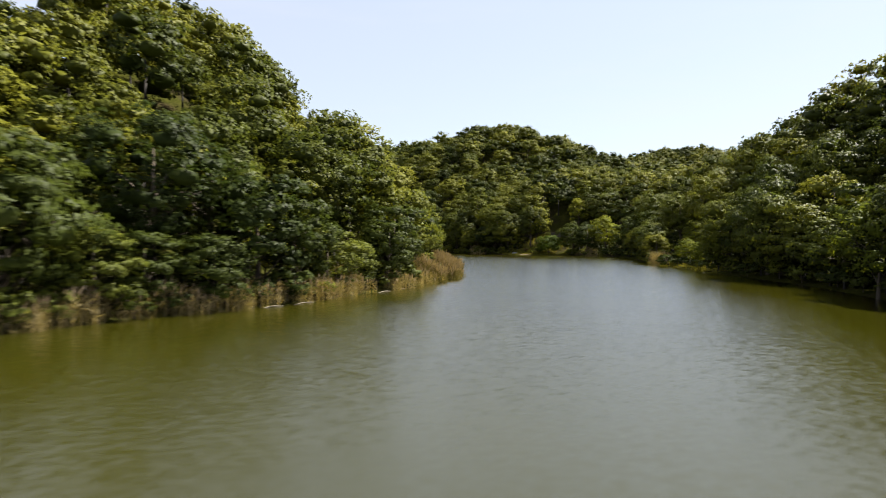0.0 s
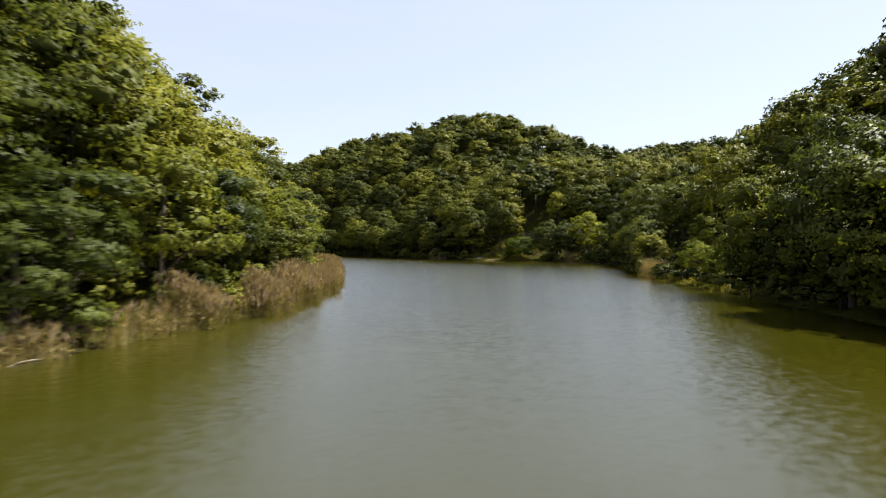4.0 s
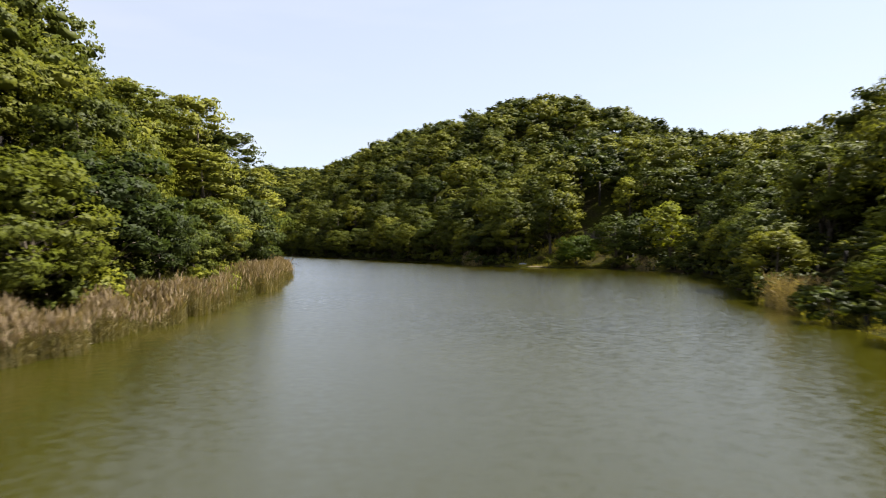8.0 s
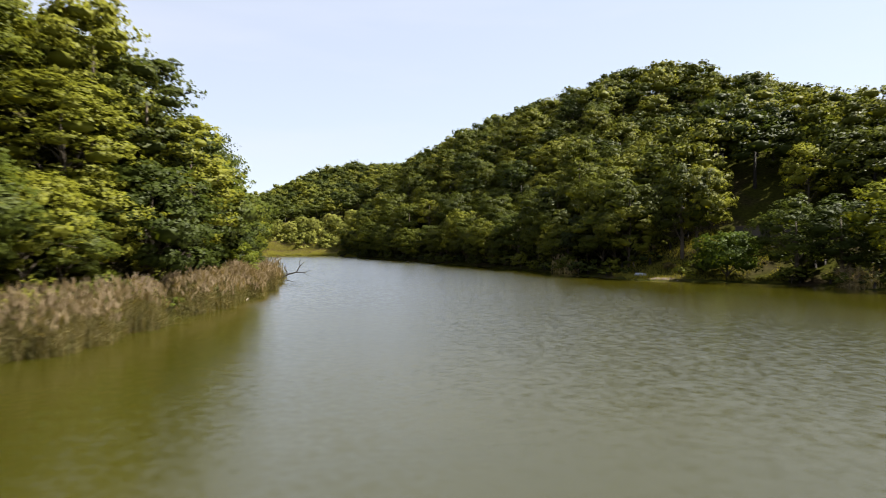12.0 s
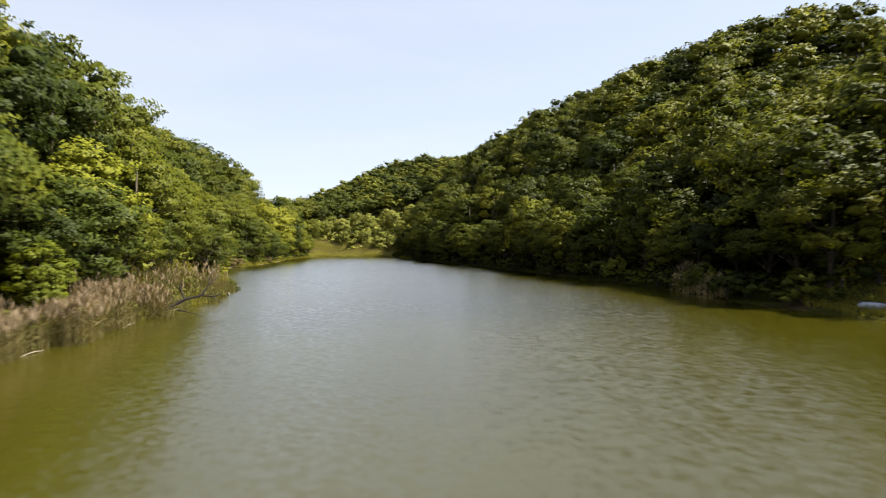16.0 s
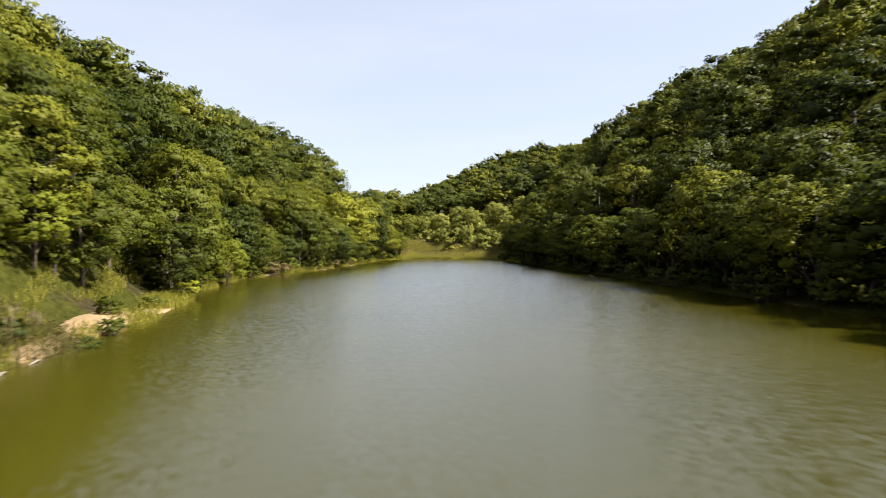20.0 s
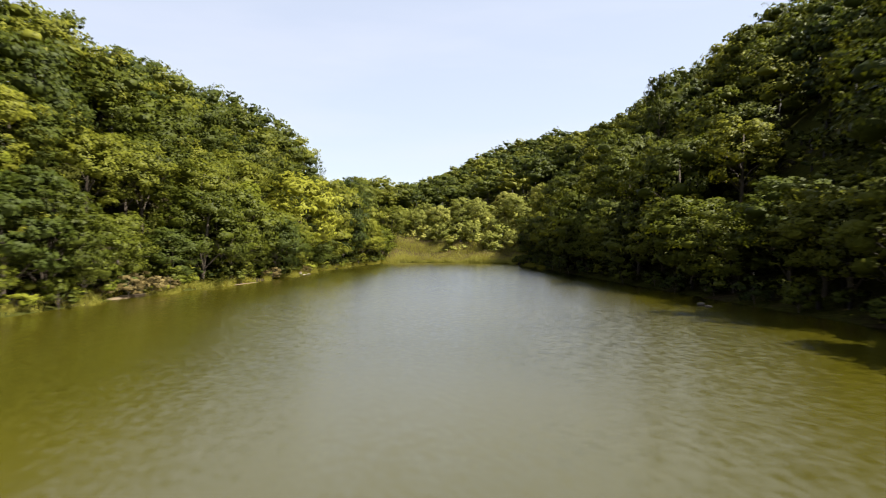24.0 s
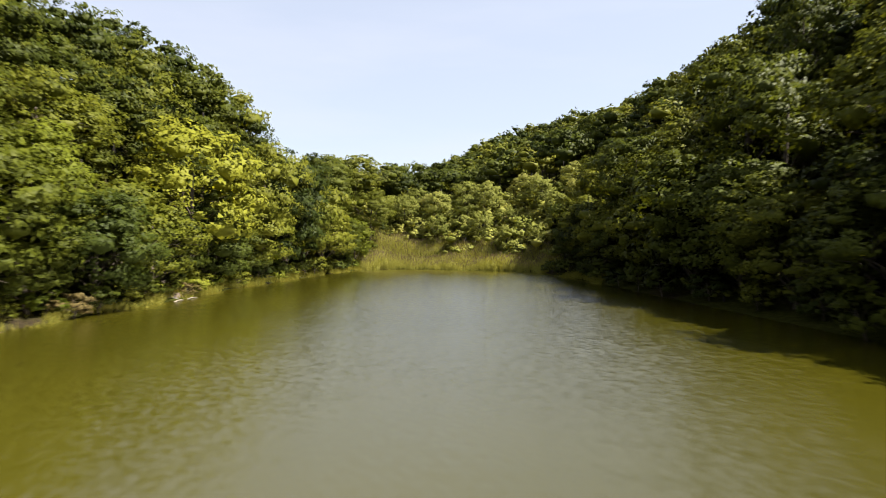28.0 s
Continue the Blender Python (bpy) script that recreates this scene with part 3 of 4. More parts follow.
# willows and bright bushes of the marsh at the lake's head
for x, y, s in ((-112, 303, 0.75), (-107, 306, 0.85), (-101, 312, 0.9), (-95, 309, 0.6), (-91, 313, 0.8), (-86, 309, 0.75), (-98, 321, 0.9), (-108, 316, 1.0), (-88, 320, 0.9),
                (-82, 304, 0.5), (-104, 302, 0.6), (-98, 305, 0.65), (-92, 303.5, 0.55), (-87, 304, 0.5), (-110, 309, 0.9), (-103, 309, 0.8), (-85, 315, 0.8), (-94, 317, 0.85), (-118, 306, 0.7), (-117, 313, 0.8), (-80, 312, 0.7)):
    plant("willow_w", TREES, x, y, s, rng.uniform(0.8, 1.1), group="willows of the marsh")

for i in range(34):
    x, y = rng.uniform(-121, -79), rng.uniform(301, 322)
    plant("pale", SHRUBS, x, y, rng.uniform(1.0, 1.9), rng.uniform(0.8, 1.2), 0.1, group="bushes of the marsh")
# shrubs along the foot of the banks
for (first, last), side in ((WEST, "west"), (EAST, "east")):
    for p, inland in along_bank(first, last, 2.9 if side == "west" else 5.5):
        reeds = side == "west" and REED_SHORE[0] < p[1] < REED_SHORE[1]
        low = side == "west" and 152 < p[1] < 186
        x, y = p + inland * (rng.uniform(2.4, 3.6) if reeds else rng.uniform(0.4, 1.5) if side == "west" else rng.uniform(0.0, 0.9)) + rng.uniform(-0.6, 0.6, 2)
        if p[1] > 296 or p[1] < 8 or (low and rng.random() < 0.6) or not clear_of(x, y, -3.0):
            continue
        kind = rng.choice(["green", "yellow", "green", "dark"] if side == "west" else ["dark", "green", "dark"])
        plant(kind, SHRUBS, x, y, rng.uniform(0.6, 1.05) * (0.5 if low else 1.0), rng.uniform(0.8, 1.1), 0.08, group="shrubs along the shore")
for p, off, s, kind in ((66, 1.2, 0.5, "green"), (83, 0.9, 0.55, "yellow"), (104, 0.8, 0.6, "green"), (109, 1.0, 0.65, "yellow"), (112, 1.4, 0.6, "green"), (119, 0.7, 0.5, "green"),
                        (126, 1.0, 0.6, "yellow"), (133, 0.9, 0.5, "green"), (139, 0.8, 0.55, "yellow"), (145, 1.0, 0.6, "yellow"), (149, 0.8, 0.5, "green")):
    k = int(np.searchsorted(BANK[WEST[0]:WEST[1], 1], p)) + WEST[0]
    a, b = BANK[k - 1], BANK[k]
    q = a + (b - a) * (p - a[1]) / (b[1] - a[1])
    plant(kind, SHRUBS, q[0] - off, q[1], s, 0.9, 0.05, group="shrubs along the shore")
for x, y, s in ((-69.9, 214.3, 0.9), (-70.8, 216.6, 0.8), (-71.6, 218.2, 0.7), (-70.6, 215.5, 1.0), (-69.8, 212.5, 0.6), (-87.2, 247.3, 0.6), (-80.3, 236.3, 0.75), (-62.5, 201.2, 0.8)):
    plant("dry", SHRUBS, x, y, s, 0.9, 0.05, group="dry shrubs on the shore")


# herbs and low bushes on the flat shore before the sandy bank
for y, off, s, kind in ((152.5, 1.2, 0.55, "yellow"), (154.0, 2.6, 0.6, "green"), (155.5, 0.8, 0.4, "dry"), (157.0, 2.2, 0.5, "dark"), (158.5, 1.0, 0.5, "green"), (160.0, 3.0, 0.65, "dark"),
                        (161.2, 1.5, 0.45, "yellow"), (162.8, 0.7, 0.4, "green"), (164.0, 2.4, 0.6, "green"), (165.5, 3.6, 0.6, "dry"), (166.5, 1.2, 0.45, "yellow"), (168.0, 3.4, 0.7, "dark")):
    x = float(np.interp(y, BANK[WEST[0]:WEST[1], 1], BANK[WEST[0]:WEST[1], 0])) - off
    plant(kind, SHRUBS, x, y, s, 0.9, 0.05, group="shrubs along the shore")

# dark tufts on the sandy bank
for x, y, s in ((-32.6, 174.6, 0.5), (-29.6, 172.0, 0.42), (-40.2, 181.0, 0.45)):
    plant("dark", SHRUBS, x, y, s, 0.8, 0.05, group="shrubs along the shore")


# the woods on the slopes: one mass each
def far_tree(seed, radius, low, high, lobes, tufts, per, leaf, **form):
    """A tree of the slopes: its crown and its stem."""
    v, f, bulge, mids = crown(seed, radius, low, high, lobes, tufts, per, leaf, **form)
    return v, f, bulge, tube([(0, 0, -1.0), (0, 0, low + (high - low) * 0.5)], [0.25, 0.12], 4)


FAR_N = [far_tree(80 + i, 4.2, 1.0, 10.4 + 0.5 * (i % 3), 15, 14, 15, 0.27, inside=36) for i in range(6)]
FAR_A = [far_tree(40 + i, 4.3, 1.2, 10.4 + 0.5 * (i % 3), 12, 12, 12, 0.34, bottom=-0.5, inside=14, core=0.56) for i in range(6)]
FAR_B = [far_tree(50 + i, 4.5, 1.0, 9.6 + 0.5 * (i % 3), 10, 10, 9, 0.44, bottom=-0.3, inside=10, core=0.6) for i in range(6)]
FAR_D = [far_tree(55 + i, 4.5, 1.0, 9.6 + 0.5 * (i % 3), 9, 7, 6, 0.60, bottom=-0.2, inside=0, core=0.68) for i in range(6)]
FAR_C = [far_tree(60 + i, 4.4, 0.8, 10.6, 3, 4, 3, 1.2, bottom=-0.1, inside=0, core=0.9, inner=0.45) for i in range(3)]
LOW = [far_tree(70 + i, 1.6, 0.0, 2.2, 4, 5, 5, 0.25, bottom=-0.2, inside=0, core=0.6) for i in range(4)]


def woods(name, pts, templates, label, small=0.62, large=1.3, category="woodland", leaves=LEAF_WOODS):
    crowns, stems, tints, bulges = [], [], [], []
    hs = land(np.array([p[0] for p in pts]), np.array([p[1] for p in pts]))
    for (x, y), h in zip(pts, hs):
        v, f, bulge, (sv, sf) = templates[int(rng.integers(len(templates)))]
        a, s = rng.uniform(0, 2 * math.pi), rng.uniform(small, large)
        t = s * rng.uniform(0.80, 0.98)
        rot = np.array([[math.cos(a), math.sin(a), 0], [-math.sin(a), math.cos(a), 0], [0, 0, 1]])
        at = np.array([x, y, h - 0.2])
        crowns.append((v @ rot * (s, s, t) + at, f))
        bulges.append(bulge @ rot)
        stems.append((sv * (s, s, t) + at, sf))
        tints.append(np.full(len(v), rng.random(), np.float32))
    base = tagged(new(name), label, category, kind="stuff")
    me = crown_mesh("crowns", *stack(crowns), np.vstack(bulges), leaves)
    me.attributes.new("tint", "FLOAT", "POINT").data.foreach_set("value", np.concatenate(tints))
    tagged(part("crowns", me, base), kind="stuff")
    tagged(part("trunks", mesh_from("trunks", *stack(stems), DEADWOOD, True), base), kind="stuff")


px, py = scatter(-330, 250, -70, 560, 6.0, 0.5)
pd = bank_distance(px, py)
pz = land(px, py, pd) + 11
# what lies behind a ridge, seen from the open lake, takes the simplest trees
seen = np.zeros(len(px), bool)
for ex, ey in ((8, 20), (18, 60), (16, 110), (0, 155), (-25, 195), (-45, 225)):
    k = np.linspace(0.03, 0.97, 60)[:, None]
    qx, qy = ex + (px - ex) * k, ey + (py - ey) * k
    dd = bank_distance(qx, qy)
    top = np.where(dd > 6, land(qx, qy, dd) + 4.0, 0)
    seen |= np.all(top < 4.2 + (pz - 4.2) * k, axis=0)
edge, near, far, back = [], [], [], []
for x, y, d, s in zip(px, py, pd, seen):
    if d < 9.8 and 15 < y < 322 or d < 2 or (d > 230 and x < 60) or not clear_of(x, y):
        continue
    if 296 < y < 330 and -124 < x < -78:
        continue
    if y < 0 and d > 40 or (x > 170 and y < 340) or x < -290 or (x < -190 and y < 360) or (x > 120 and y < 180):
        continue
    (edge if d < 20 and 15 < y < 300 else back if not s and d > 45 else near if d < 50 and y < 320 else far).append((x, y))
woods("bankside_woodland", edge, FAR_N, "green broadleaf wood just behind the bank trees")
woods("woodland", near, FAR_A, "dense green broadleaf wood covering the slopes above the lake")
lake = np.array([(8, 20), (18, 60), (16, 110), (0, 155), (-25, 195), (-45, 225)])
reach = [np.hypot(*(lake - p).T).min() for p in far]
woods("ridge_woodland", [p for p, d in zip(far, reach) if d < 135], FAR_B, "dense green woods on the upper slopes round the lake")
woods("distant_woodland", [p for p, d in zip(far, reach) if d >= 135], FAR_D, "dense green woods on the far ridges")
woods("hinterland_woodland", back, FAR_C, "green woods beyond the ridges round the lake")
px, py = scatter(-125, 75, 5, 318, 2.15)
pd = bank_distance(px, py)
low = [(x, y) for x, y, d in zip(px, py, pd) if (4.0 if x < -2 and 55 < y < 155 else 4.2 if x < -2 and 155 <= y < 187 else 1.2 if x < -2 else 0.5) < d < (20 if x < -2 else 13) and clear_of(x, y, -0.5) and not (y > 294 and -110 < x < -84)]
woods("undergrowth", low, LOW, "green undergrowth of brambles and saplings beneath the bank trees", 0.5, 1.15, "undergrowth")

px, py = scatter(-124, -76, 300.5, 328, 2.6)
pd = bank_distance(px, py)
woods("marsh_scrub", [(x, y) for x, y, d in zip(px, py, pd) if d > 3.5], LOW, "pale yellow-green scrub of the marsh at the lake's head", 0.7, 2.1, "scrub", LEAF_SCRUB)


# reeds and grass
def blades(pts, height, width, lean, leaves=1):
    """Upright, slightly bent stems with long leaves; a triangle or two each."""
    n = len(pts)
    z = land(pts[:, 0], pts[:, 1])
    base = np.column_stack([pts, np.maximum(z, -0.3) - 0.05])
    a = rng.uniform(0, 2 * math.pi, n)
    side = np.column_stack([np.cos(a), np.sin(a), a * 0]) * (width * rng.uniform(0.7, 1.3, n))[:, None]
    tilt = np.column_stack([rng.normal(0, lean, n), rng.normal(0, lean, n), np.ones(n)])
    tip = base + tilt * height[:, None]
    vs, fs, k = [np.stack([base - side, base + side, tip], 1).reshape(-1, 3)], [np.arange(n * 3).reshape(-1, 3)], n * 3
    for j in range(leaves):
        q = rng.uniform(0.25, 0.8, n)[:, None]
        root = base + (tip - base) * q
        g = rng.uniform(0, 2 * math.pi, n)
        out = np.column_stack([np.cos(g), np.sin(g), rng.uniform(0.3, 1.3, n)]) * (height * rng.uniform(0.12, 0.28, n))[:, None]
        vs.append(np.stack([root - side * 0.9, root + side * 0.9 + (0, 0, 0.06), root + out], 1).reshape(-1, 3))
        fs.append(np.arange(n * 3).reshape(-1, 3) + k)
        k += n * 3
    return np.vstack(vs), np.vstack(fs), tip, tilt


def plumes(tip, tilt, length):
    n = len(tip)
    a = rng.uniform(0, 2 * math.pi, n)
    s = np.column_stack([np.cos(a), np.sin(a), a * 0]) * 0.045
    nod = np.column_stack([rng.normal(0.05, 0.08, n), rng.normal(-0.03, 0.08, n), rng.normal(0, 0.02, n)])
    t = unit(tilt) * length[:, None]
    v = np.stack([tip - t * 0.7, tip - s - t * 0.2, tip + t * 0.35 + nod, tip + s - t * 0.2], 1).reshape(-1, 3)
    i = np.arange(n)[:, None] * 4
    return v, np.concatenate([i + [0, 1, 2], i + [0, 2, 3]], 1).reshape(-1, 3)


def bed_points(x0, x1, y0, y1, dmin, dmax, density, patchy=0.0, scale=0.35):
    n = int((x1 - x0) * (y1 - y0) * density)
    p = np.column_stack([rng.uniform(x0, x1, n), rng.uniform(y0, y1, n)])
    d = bank_distance(p[:, 0], p[:, 1])
    w = np.sin(p[:, 0] * scale * 2.1 + 1.7 * np.sin(p[:, 1] * scale)) * np.sin(p[:, 1] * scale * 1.7 + np.sin(p[:, 0] * scale * 1.3)) * 0.5 + 0.5
    edge = 0.45 * np.sin(p[:, 1] * 0.8) + 0.3 * np.sin(p[:, 1] * 2.1 + p[:, 0])
    keep = (d > dmin + edge) & (d < dmax + edge) & (w > patchy * rng.uniform(0.3, 1.0, n))
    return p[keep], w[keep]


def reed_bed(name, boxes, tall, stem_mat, label, plume_share=0.6, leaves=2, lean=0.07):
    vs, fs, tips, tilts, k = [], [], [], [], 0
    for box in boxes:
        p, w = bed_points(*box)
        h = tall * (0.45 + 0.6 * w) * rng.uniform(0.75, 1.12, len(p))
        v, f, tip, tilt = blades(p, h, 0.016, lean, leaves)
        vs.append(v)
        fs.append(f + k)
        k += len(v)
        tips.append(tip)
        tilts.append(tilt)
    base = tagged(new(name), label, "reeds", kind="stuff")
    tagged(part("stems", mesh_from("stems", np.vstack(vs), np.vstack(fs), stem_mat), base), kind="stuff")
    tip, tilt = np.vstack(tips), np.vstack(tilts)
    pick = rng.random(len(tip)) < plume_share
    if plume_share:
        tagged(part("plumes", mesh_from("plumes", *plumes(tip[pick], tilt[pick], rng.uniform(0.3, 0.55, pick.sum())), REED_PLUME), base), kind="stuff")


reed_bed("reed_bed", [(-9, 5, 62, 100, -1.3, 1.8, 56, 0.5), (-14, 3, 100, 138, -1.1, 2.1, 52, 0.85), (-22, -8, 136, 155, -0.9, 1.9, 75, 0.5), (-9, 5, 62, 100, -1.0, 1.6, 26, 0.0), (-30, -13, 150, 170, -0.5, 3.0, 20, 0.95, 0.6)], 2.45, REED_STEM,
         "tall tan reeds with feathery plumes along the water's edge", 0.7, 1, 0.06)
reed_bed("reed_bed", [(-20, -6, 28, 50, -0.6, 1.4, 30, 0.4), (-8, 2, 48, 62, -0.7, 1.2, 30, 0.4)], 1.9, REED_STEM, "brownish reeds below overhanging branches", 0.3)
reed_bed("reed_bed", [(35.2, 40, 102, 107.5, -1.6, 1.4, 42, 0.2)], 2.6, REED_STEM, "clump of dark tan reeds off the wooded bank", 0.3)
reed_bed("reed_bed", [(36.8, 41, 159.5, 164, -1.2, 1.2, 42, 0.3)], 2.2, REED_STEM, "low brown reed clump by the shaded bank", 0.4)
reed_bed("reed_bed", [(7, 11.5, 178.5, 185, -0.6, 0.8, 22, 0.3)], 2.4, REED_STEM, "pale thin reeds in front of the dark bank", 0.5)
reed_bed("reed_bed", [(-112, -82, 288, 304, -0.8, 8.0, 48, 0.1)], 2.4, REED_GREEN, "yellow-green reeds of the marsh at the lake's head", 0.35, 3, 0.1)


def grass_patch(name, boxes, tall, mat, label):
    vs, fs, k = [], [], 0
    for box in boxes:
        p, w = bed_points(*box)
        v, f, _, _ = blades(p, tall * (0.5 + 0.5 * w) * rng.uniform(0.6, 1.3, len(p)), 0.022, 0.25, 1)
        vs.append(v)
        fs.append(f + k)
        k += len(v)
    tagged(new(name, mesh_from(name, np.vstack(vs), np.vstack(fs), mat)), label, "grass", kind="stuff")


grass_patch("shore_grass", [(33, 41, 78, 112, -0.2, 3.5, 30, 0.3), (-34, -14, 146, 172.5, -0.4, 5.0, 60, 0.75, 0.9), (-38, -29, 172.5, 177, -0.6, 0.8, 55, 0.6, 0.5), (-52, -32, 177, 188, -0.4, 1.2, 80, 0.5, 0.5), (-50, -30, 166, 186, 3.2, 4.6, 50, 0.3, 0.5), (-72, -38, 180, 220, -0.2, 2.0, 45, 0.4), (-112, -68, 215, 292, -0.2, 1.8, 75, 0.3)], 0.75, GRASS,
            "yellow-green grass and herbs along the shore")
grass_patch("sedge", [(-34, -14, 148, 172, -0.5, 5.0, 70, 0.8, 0.7), (-9, 5, 60, 100, -1.0, 4.6, 60, 0.3), (-16, 3, 100, 138, -0.9, 4.6, 60, 0.3), (-24, -8, 136, 158, -0.8, 4.2, 60, 0.3)], 1.2, SEDGE,
            "dull green sedge growing among the reeds")
grass_patch("marsh_grass", [(-122, -78, 297, 330, 4.0, 30, 24, 0.1)], 1.7, REED_GREEN, "tall pale green grass of the marsh among willows")
grass_patch("clearing_grass", [(16, 34, 167, 182, 0.8, 14, 40, 0.3)], 0.5, GRASS, "yellowish grass on the slope above the small beach")


# ---- driftwood, sand, stones and the small beach ----
def limb(name, pts, radii, mat, label, category, forks=()):
    base = tagged(new(name), label, category)
    base.location = pts[0]
    rel = [np.subtract(p, pts[0]) for p in pts]
    part("stem", mesh_from("stem", *tube(rel, radii, 7), mat, True), base)
    for f_pts, f_r in forks:
        part("branch", mesh_from("branch", *tube([np.subtract(p, pts[0]) for p in f_pts], f_r, 5), mat, True), base)
    return base


limb("fallen_branch", [(-18.9, 154.5, -0.25), (-18.5, 155.1, 0.45), (-17.9, 155.8, 0.95), (-17.2, 156.4, 1.15), (-17.0, 156.8, 1.8), (-16.6, 157.2, 2.3)], [0.13, 0.11, 0.09, 0.07, 0.05, 0.02], DEADWOOD,
     "dark bare fallen branch arching out of the water", "branch",
     [([(-17.9, 155.8, 0.95), (-18.2, 155.7, 1.6), (-18.0, 155.6, 2.1)], [0.06, 0.05, 0.02]), ([(-17.2, 156.4, 1.15), (-16.4, 156.6, 1.1), (-15.8, 156.9, 1.35)], [0.05, 0.04, 0.02]),
      ([(-17.0, 156.8, 1.8), (-17.2, 157.1, 2.3), (-17.0, 157.3, 2.7)], [0.045, 0.03, 0.015]), ([(-16.4, 156.6, 1.1), (-15.9, 156.3, 0.9), (-15.4, 156.4, 0.7)], [0.03, 0.025, 0.012]),
      ([(-18.5, 155.1, 0.45), (-17.7, 155.5, 0.3), (-17.0, 156.0, 0.05)], [0.05, 0.04, 0.02])])
limb("fallen_branch", [(-20.2, 152.7, 0.0), (-19.5, 152.1, 1.1), (-18.9, 151.7, 1.6), (-18.1, 151.2, 2.3)], [0.10, 0.09, 0.07, 0.03], DEADWOOD,
     "dark leaning dead branch among the reeds", "branch", [([(-18.9, 151.7, 1.6), (-18.2, 151.9, 1.8), (-17.6, 152.1, 2.2)], [0.05, 0.04, 0.015])])
limb("fallen_branch", [(-98.0, 260.0, -0.15), (-96.6, 260.6, 0.25), (-95.2, 260.3, 0.2), (-94.0, 260.9, -0.15)], [0.07, 0.07, 0.06, 0.03], DEADWOOD,
     "dark bare branches lying in the shallow water", "branch", [([(-96.6, 260.6, 0.25), (-95.8, 261.4, 0.6), (-95.3, 262.0, 0.7)], [0.05, 0.04, 0.02]), ([(-95.2, 260.3, 0.2), (-94.4, 259.8, 0.55)], [0.04, 0.02])])

def west_shore(y, off):
    """A point of the western bank at that y, moved inland (minus: into the water)."""
    pts = BANK[WEST[0]:WEST[1] + 1]
    i = int(np.clip(np.searchsorted(pts[:, 1], y) - 1, 0, len(pts) - 2))
    t = unit(pts[i + 1] - pts[i])
    p = pts[i] + (pts[i + 1] - pts[i]) * (y - pts[i, 1]) / (pts[i + 1, 1] - pts[i, 1])
    return p + np.array([-t[1], t[0]]) * off


for x, y, turn, le, r in ((-10.6, 40.1, 40, 1.6, 0.07), (-9.2, 42.3, 55, 2.2, 0.05), (-4.4, 51.2, 60, 2.0, 0.06), (-2.6, 53.8, 75, 1.6, 0.05), (-0.9, 105.4, 100, 1.5, 0.09), (-0.4, 103.2, 80, 1.2, 0.05),
                          (1.6, 78.0, 95, 2.4, 0.04), (2.0, 86.5, 85, 1.8, 0.04), (-9.6, 137.0, 115, 2.2, 0.05), (-10.9, 140.2, 130, 1.8, 0.04), (-12.6, 143.6, 110, 1.5, 0.04), (-16.0, 151.0, 125, 2.5, 0.05),
                          (-25.2, 167.6, 140, 1.3, 0.08), (-26.4, 169.2, 130, 1.0, 0.06), (-83.2, 244.8, 120, 1.6, 0.08), (-84.2, 246.6, 100, 1.2, 0.06)):
    x, y = west_shore(y, -0.5)
    a, r, le = radians(turn), r * 0.7, le * 0.8
    c, s = math.cos(a) * le / 2, math.sin(a) * le / 2
    limb("driftwood", [(x - c, y - s, 0.0), (x - c * 0.3, y - s * 0.3 + 0.06, 0.07), (x + c * 0.4, y + s * 0.4 - 0.04, 0.07), (x + c, y + s, 0.03)], [r * 0.7, r, r * 0.9, r * 0.4], DRIFTWOOD,
         "bleached stick of driftwood at the water's edge", "driftwood")["group"] = "driftwood along the shore"


def mound(name, x, y, rx, ry, hz, turn, mat, label, category, seed, z=-0.1, level=4, rough=0.14, kind=""):
    r = np.random.default_rng(seed)
    v, f = BALLS[level]
    ks = r.normal(0, 2.2, (5, 3))
    wob = 1 + rough * sum(np.sin(v @ k + i) for i, k in enumerate(ks)) / 2
    ob = new(name, mesh_from(name, v * wob[:, None] * (rx, ry, hz), f, mat, level > 2))
    ob.matrix_basis = pose(x, y, z, 0, 0, turn)
    return tagged(ob, label, category, kind=kind)


for i, (y, off, le, wide, high, tone, label) in enumerate((
        (176.0, 1.6, 5.8, 1.9, 0.62, SAND, "bare orange sandy bank above the water"), (171, 0.6, 2.8, 0.9, 0.6, SAND, "low strip of reddish earth at the waterline"),
        (181, 0.7, 4.0, 0.8, 0.3, SAND, "strip of bare reddish earth under the trees"), (215, 0.7, 4.0, 0.7, 0.28, EARTH, "strip of bare earth under the trees"),
        (228, 0.3, 6.0, 0.5, 0.14, EARTH, "thin strip of bare earth at the waterline"), (246.5, 1.2, 2.0, 0.8, 0.45, PINK_SAND, "pale earth slip at the foot of the bank"))):
    p, q = west_shore(y, off), west_shore(y + 1, off)
    mound("sand_bank", p[0], p[1], le, wide, high, math.degrees(math.atan2(q[1] - p[1], q[0] - p[0])), tone, label, "sand bank", 1 + i)
mound("sand_beach", 21.3, 170.2, 2.3, 1.5, 0.45, -20, PINK_SAND, "small pale sandy beach with trodden ground", "beach", 9)
mound("earth_slope", 26.0, 175.6, 2.0, 2.6, 1.2, 20, EARTH, "dry orange-yellow earth slope below two trees", "slope", 10, z=0.2)
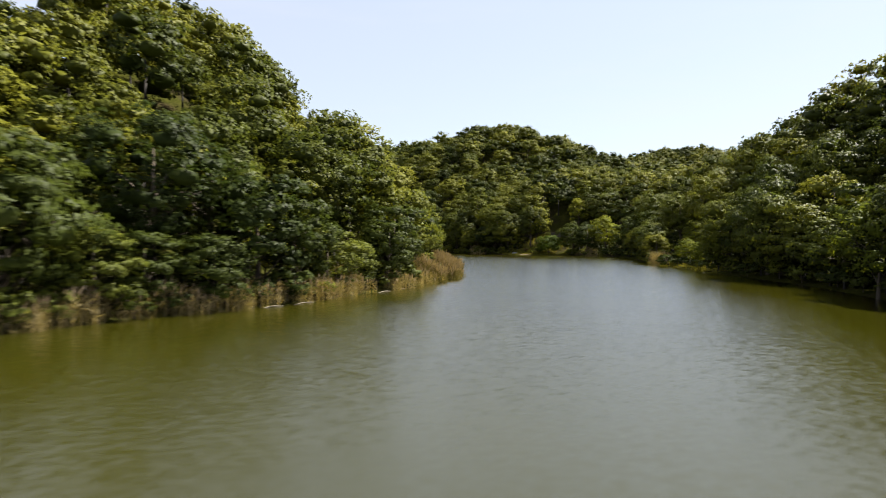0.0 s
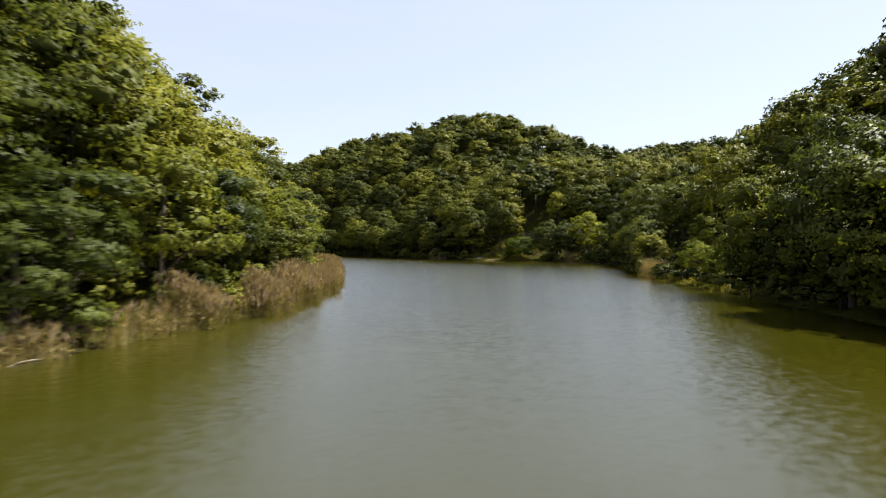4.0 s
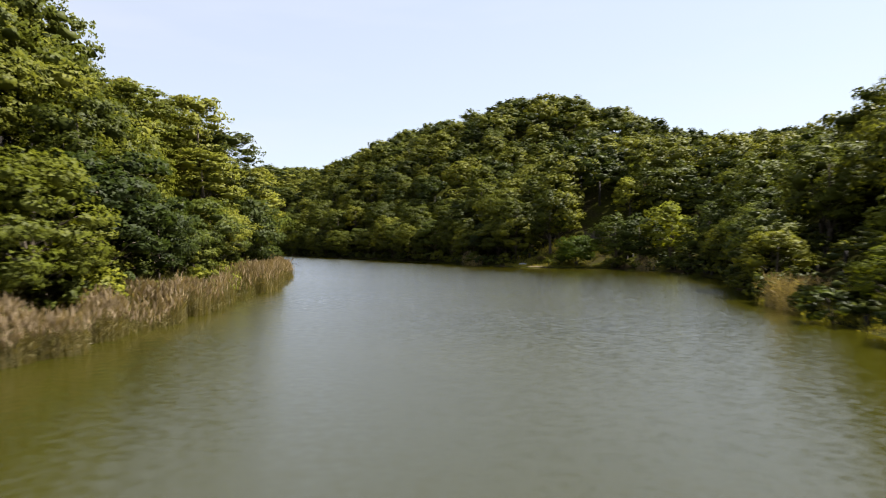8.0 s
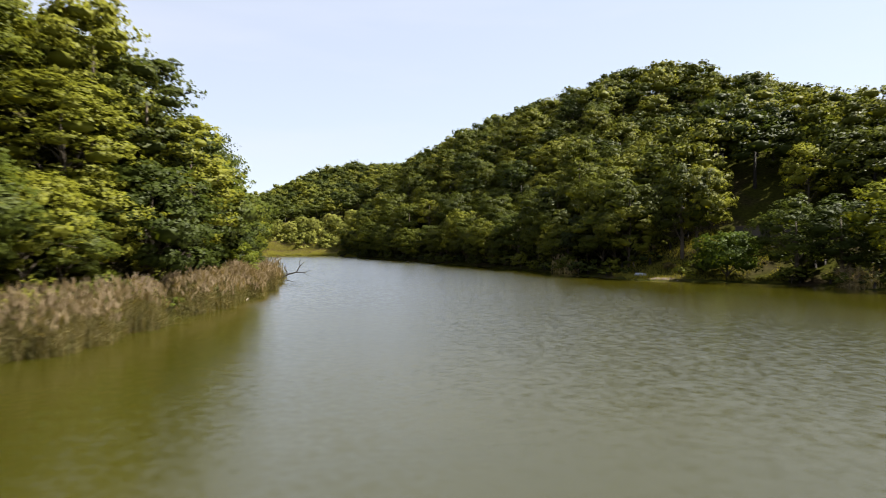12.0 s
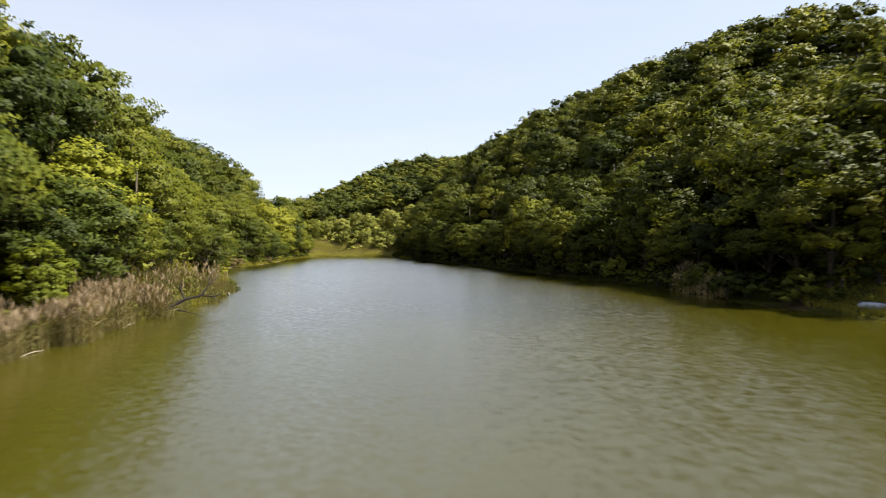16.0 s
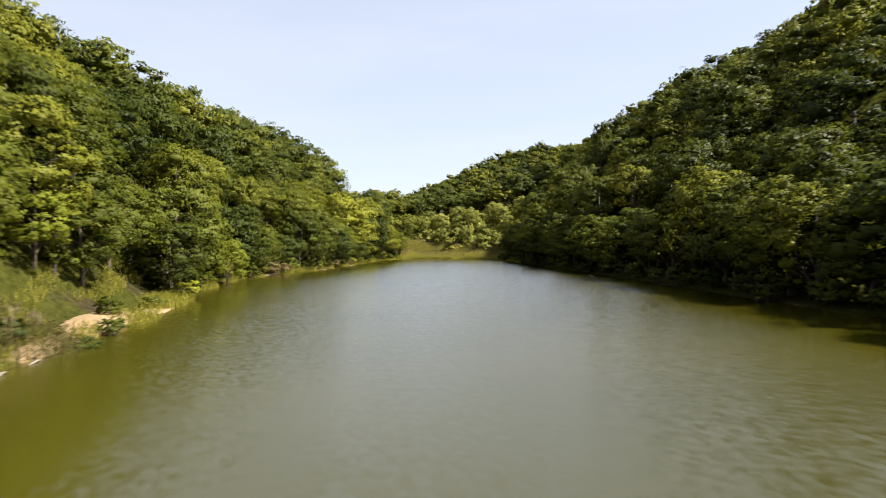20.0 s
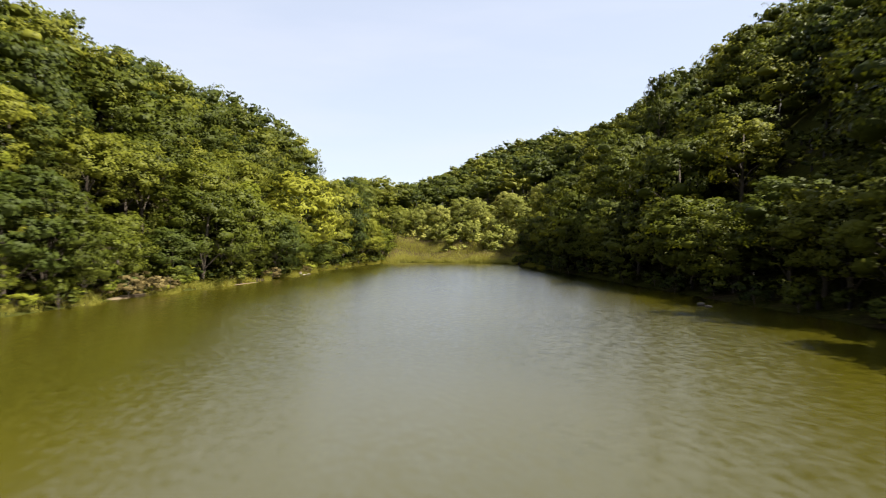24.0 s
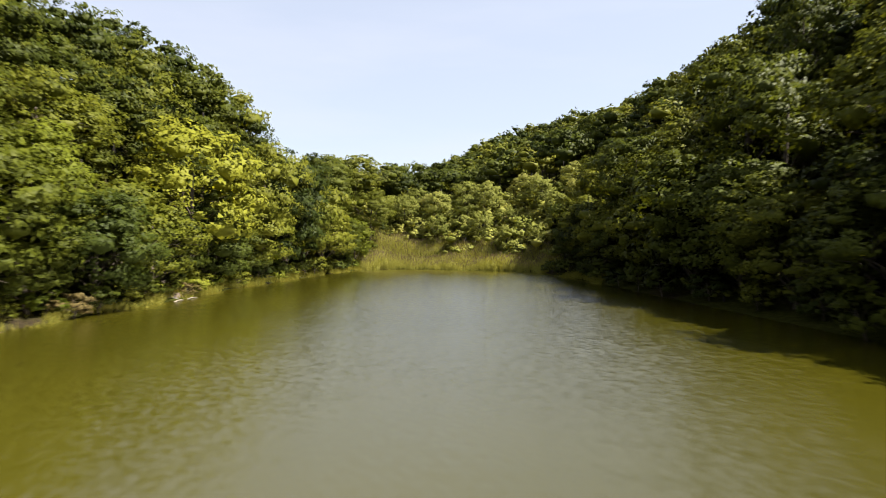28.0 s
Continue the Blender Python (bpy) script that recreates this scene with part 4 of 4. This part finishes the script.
for i, (x, y, s) in enumerate(((-53.0, 183.6, 0.42), (-52.3, 184.0, 0.3), (-53.6, 183.4, 0.25), (-41.5, 175.4, 0.2), (-70.2, 209.0, 0.35), (-78.0, 229.0, 0.4), (-86.6, 245.6, 0.3), (-87.3, 246.6, 0.25),
                               (-33.0, 234.6, 0.22), (-32.3, 233.6, 0.15), (23.2, 168.4, 0.25))):
    tagged(mound("rock", x, y, s * 1.3, s, s * 0.7, 40 * i, ROCK, "grey-brown rock at the water's edge", "rock", 20 + i, z=0.02, level=2, rough=0.3), group="rocks along the shore")


def boat():
    """An upturned small boat pulled up on the beach."""
    base = tagged(new("rowing_boat"), "small white and blue rowing boat lying on the beach", "boat")
    k = np.linspace(-1, 1, 13)
    ring = np.linspace(0, math.pi, 9)
    v = np.array([(1.15 * a, 0.48 * (1 - a ** 4) ** 0.5 * math.cos(g) + 0.0, 0.42 * (1 - 0.5 * a ** 4) * math.sin(g) ** 0.7) for a in k * 0.99 for g in ring])
    idx = np.arange(13 * 9).reshape(13, 9)
    q = np.stack([idx[:-1, :-1], idx[1:, :-1], idx[1:, 1:], idx[:-1, 1:]], -1).reshape(-1, 4)
    hull = part("hull", mesh_from("hull", v, q, WHITE, True), base)
    hull.modifiers.new("shell", "SOLIDIFY").thickness = 0.03
    part("keel", mesh_from("keel", *tube([(-1.1, 0, 0.40), (0, 0, 0.44), (1.1, 0, 0.40)], [0.03, 0.03, 0.03], 6), BLUE, True), base, "blue keel")
    for s in (-1, 1):
        part("gunwale", mesh_from("gunwale", *tube([(a * 1.13, s * 0.49 * (1 - a ** 4) ** 0.5, 0.02) for a in np.linspace(-0.95, 0.95, 9)], [0.04] * 9, 6), BLUE, True), base, "blue gunwale")
    base.matrix_basis = pose(19.3, 171.9, 0.45, 6, 0, -38) @ Matrix.Scale(0.7, 4)


boat()


def box(x, y, z):
    v = np.array([(i, j, k) for i in (-x / 2, x / 2) for j in (-y / 2, y / 2) for k in (0, z)])
    return v, np.array([(0, 1, 3, 2), (4, 6, 7, 5), (0, 4, 5, 1), (2, 3, 7, 6), (0, 2, 6, 4), (1, 5, 7, 3)])


rw = tagged(new("retaining_wall"), "low old plastered wall with a pale coping among the trees", "wall")
part("wall", mesh_from("wall", *box(6.0, 0.35, 1.5), WALL), rw)
cop = part("coping", mesh_from("coping", *box(6.2, 0.5, 0.14), PINK_SAND), rw, "pale stone coping")
cop.location = (0, 0, 1.504)
rw.matrix_basis = pose(33.5, 178.5, float(land(33.5, 178.5)) - 0.3, 0, 0, -12)

# the taller oaks that stand over the bank near the lake's head
for x, y, size, kind in ((-98.5, 263.0, 1.3, "oak_a"), (-102.5, 270.0, 1.2, "oak_c"), (-106.0, 277.0, 1.05, "oak_b")):
    plant(kind, TREES, x, y, size, 1.12, 0.2, group="trees of the lake's banks")
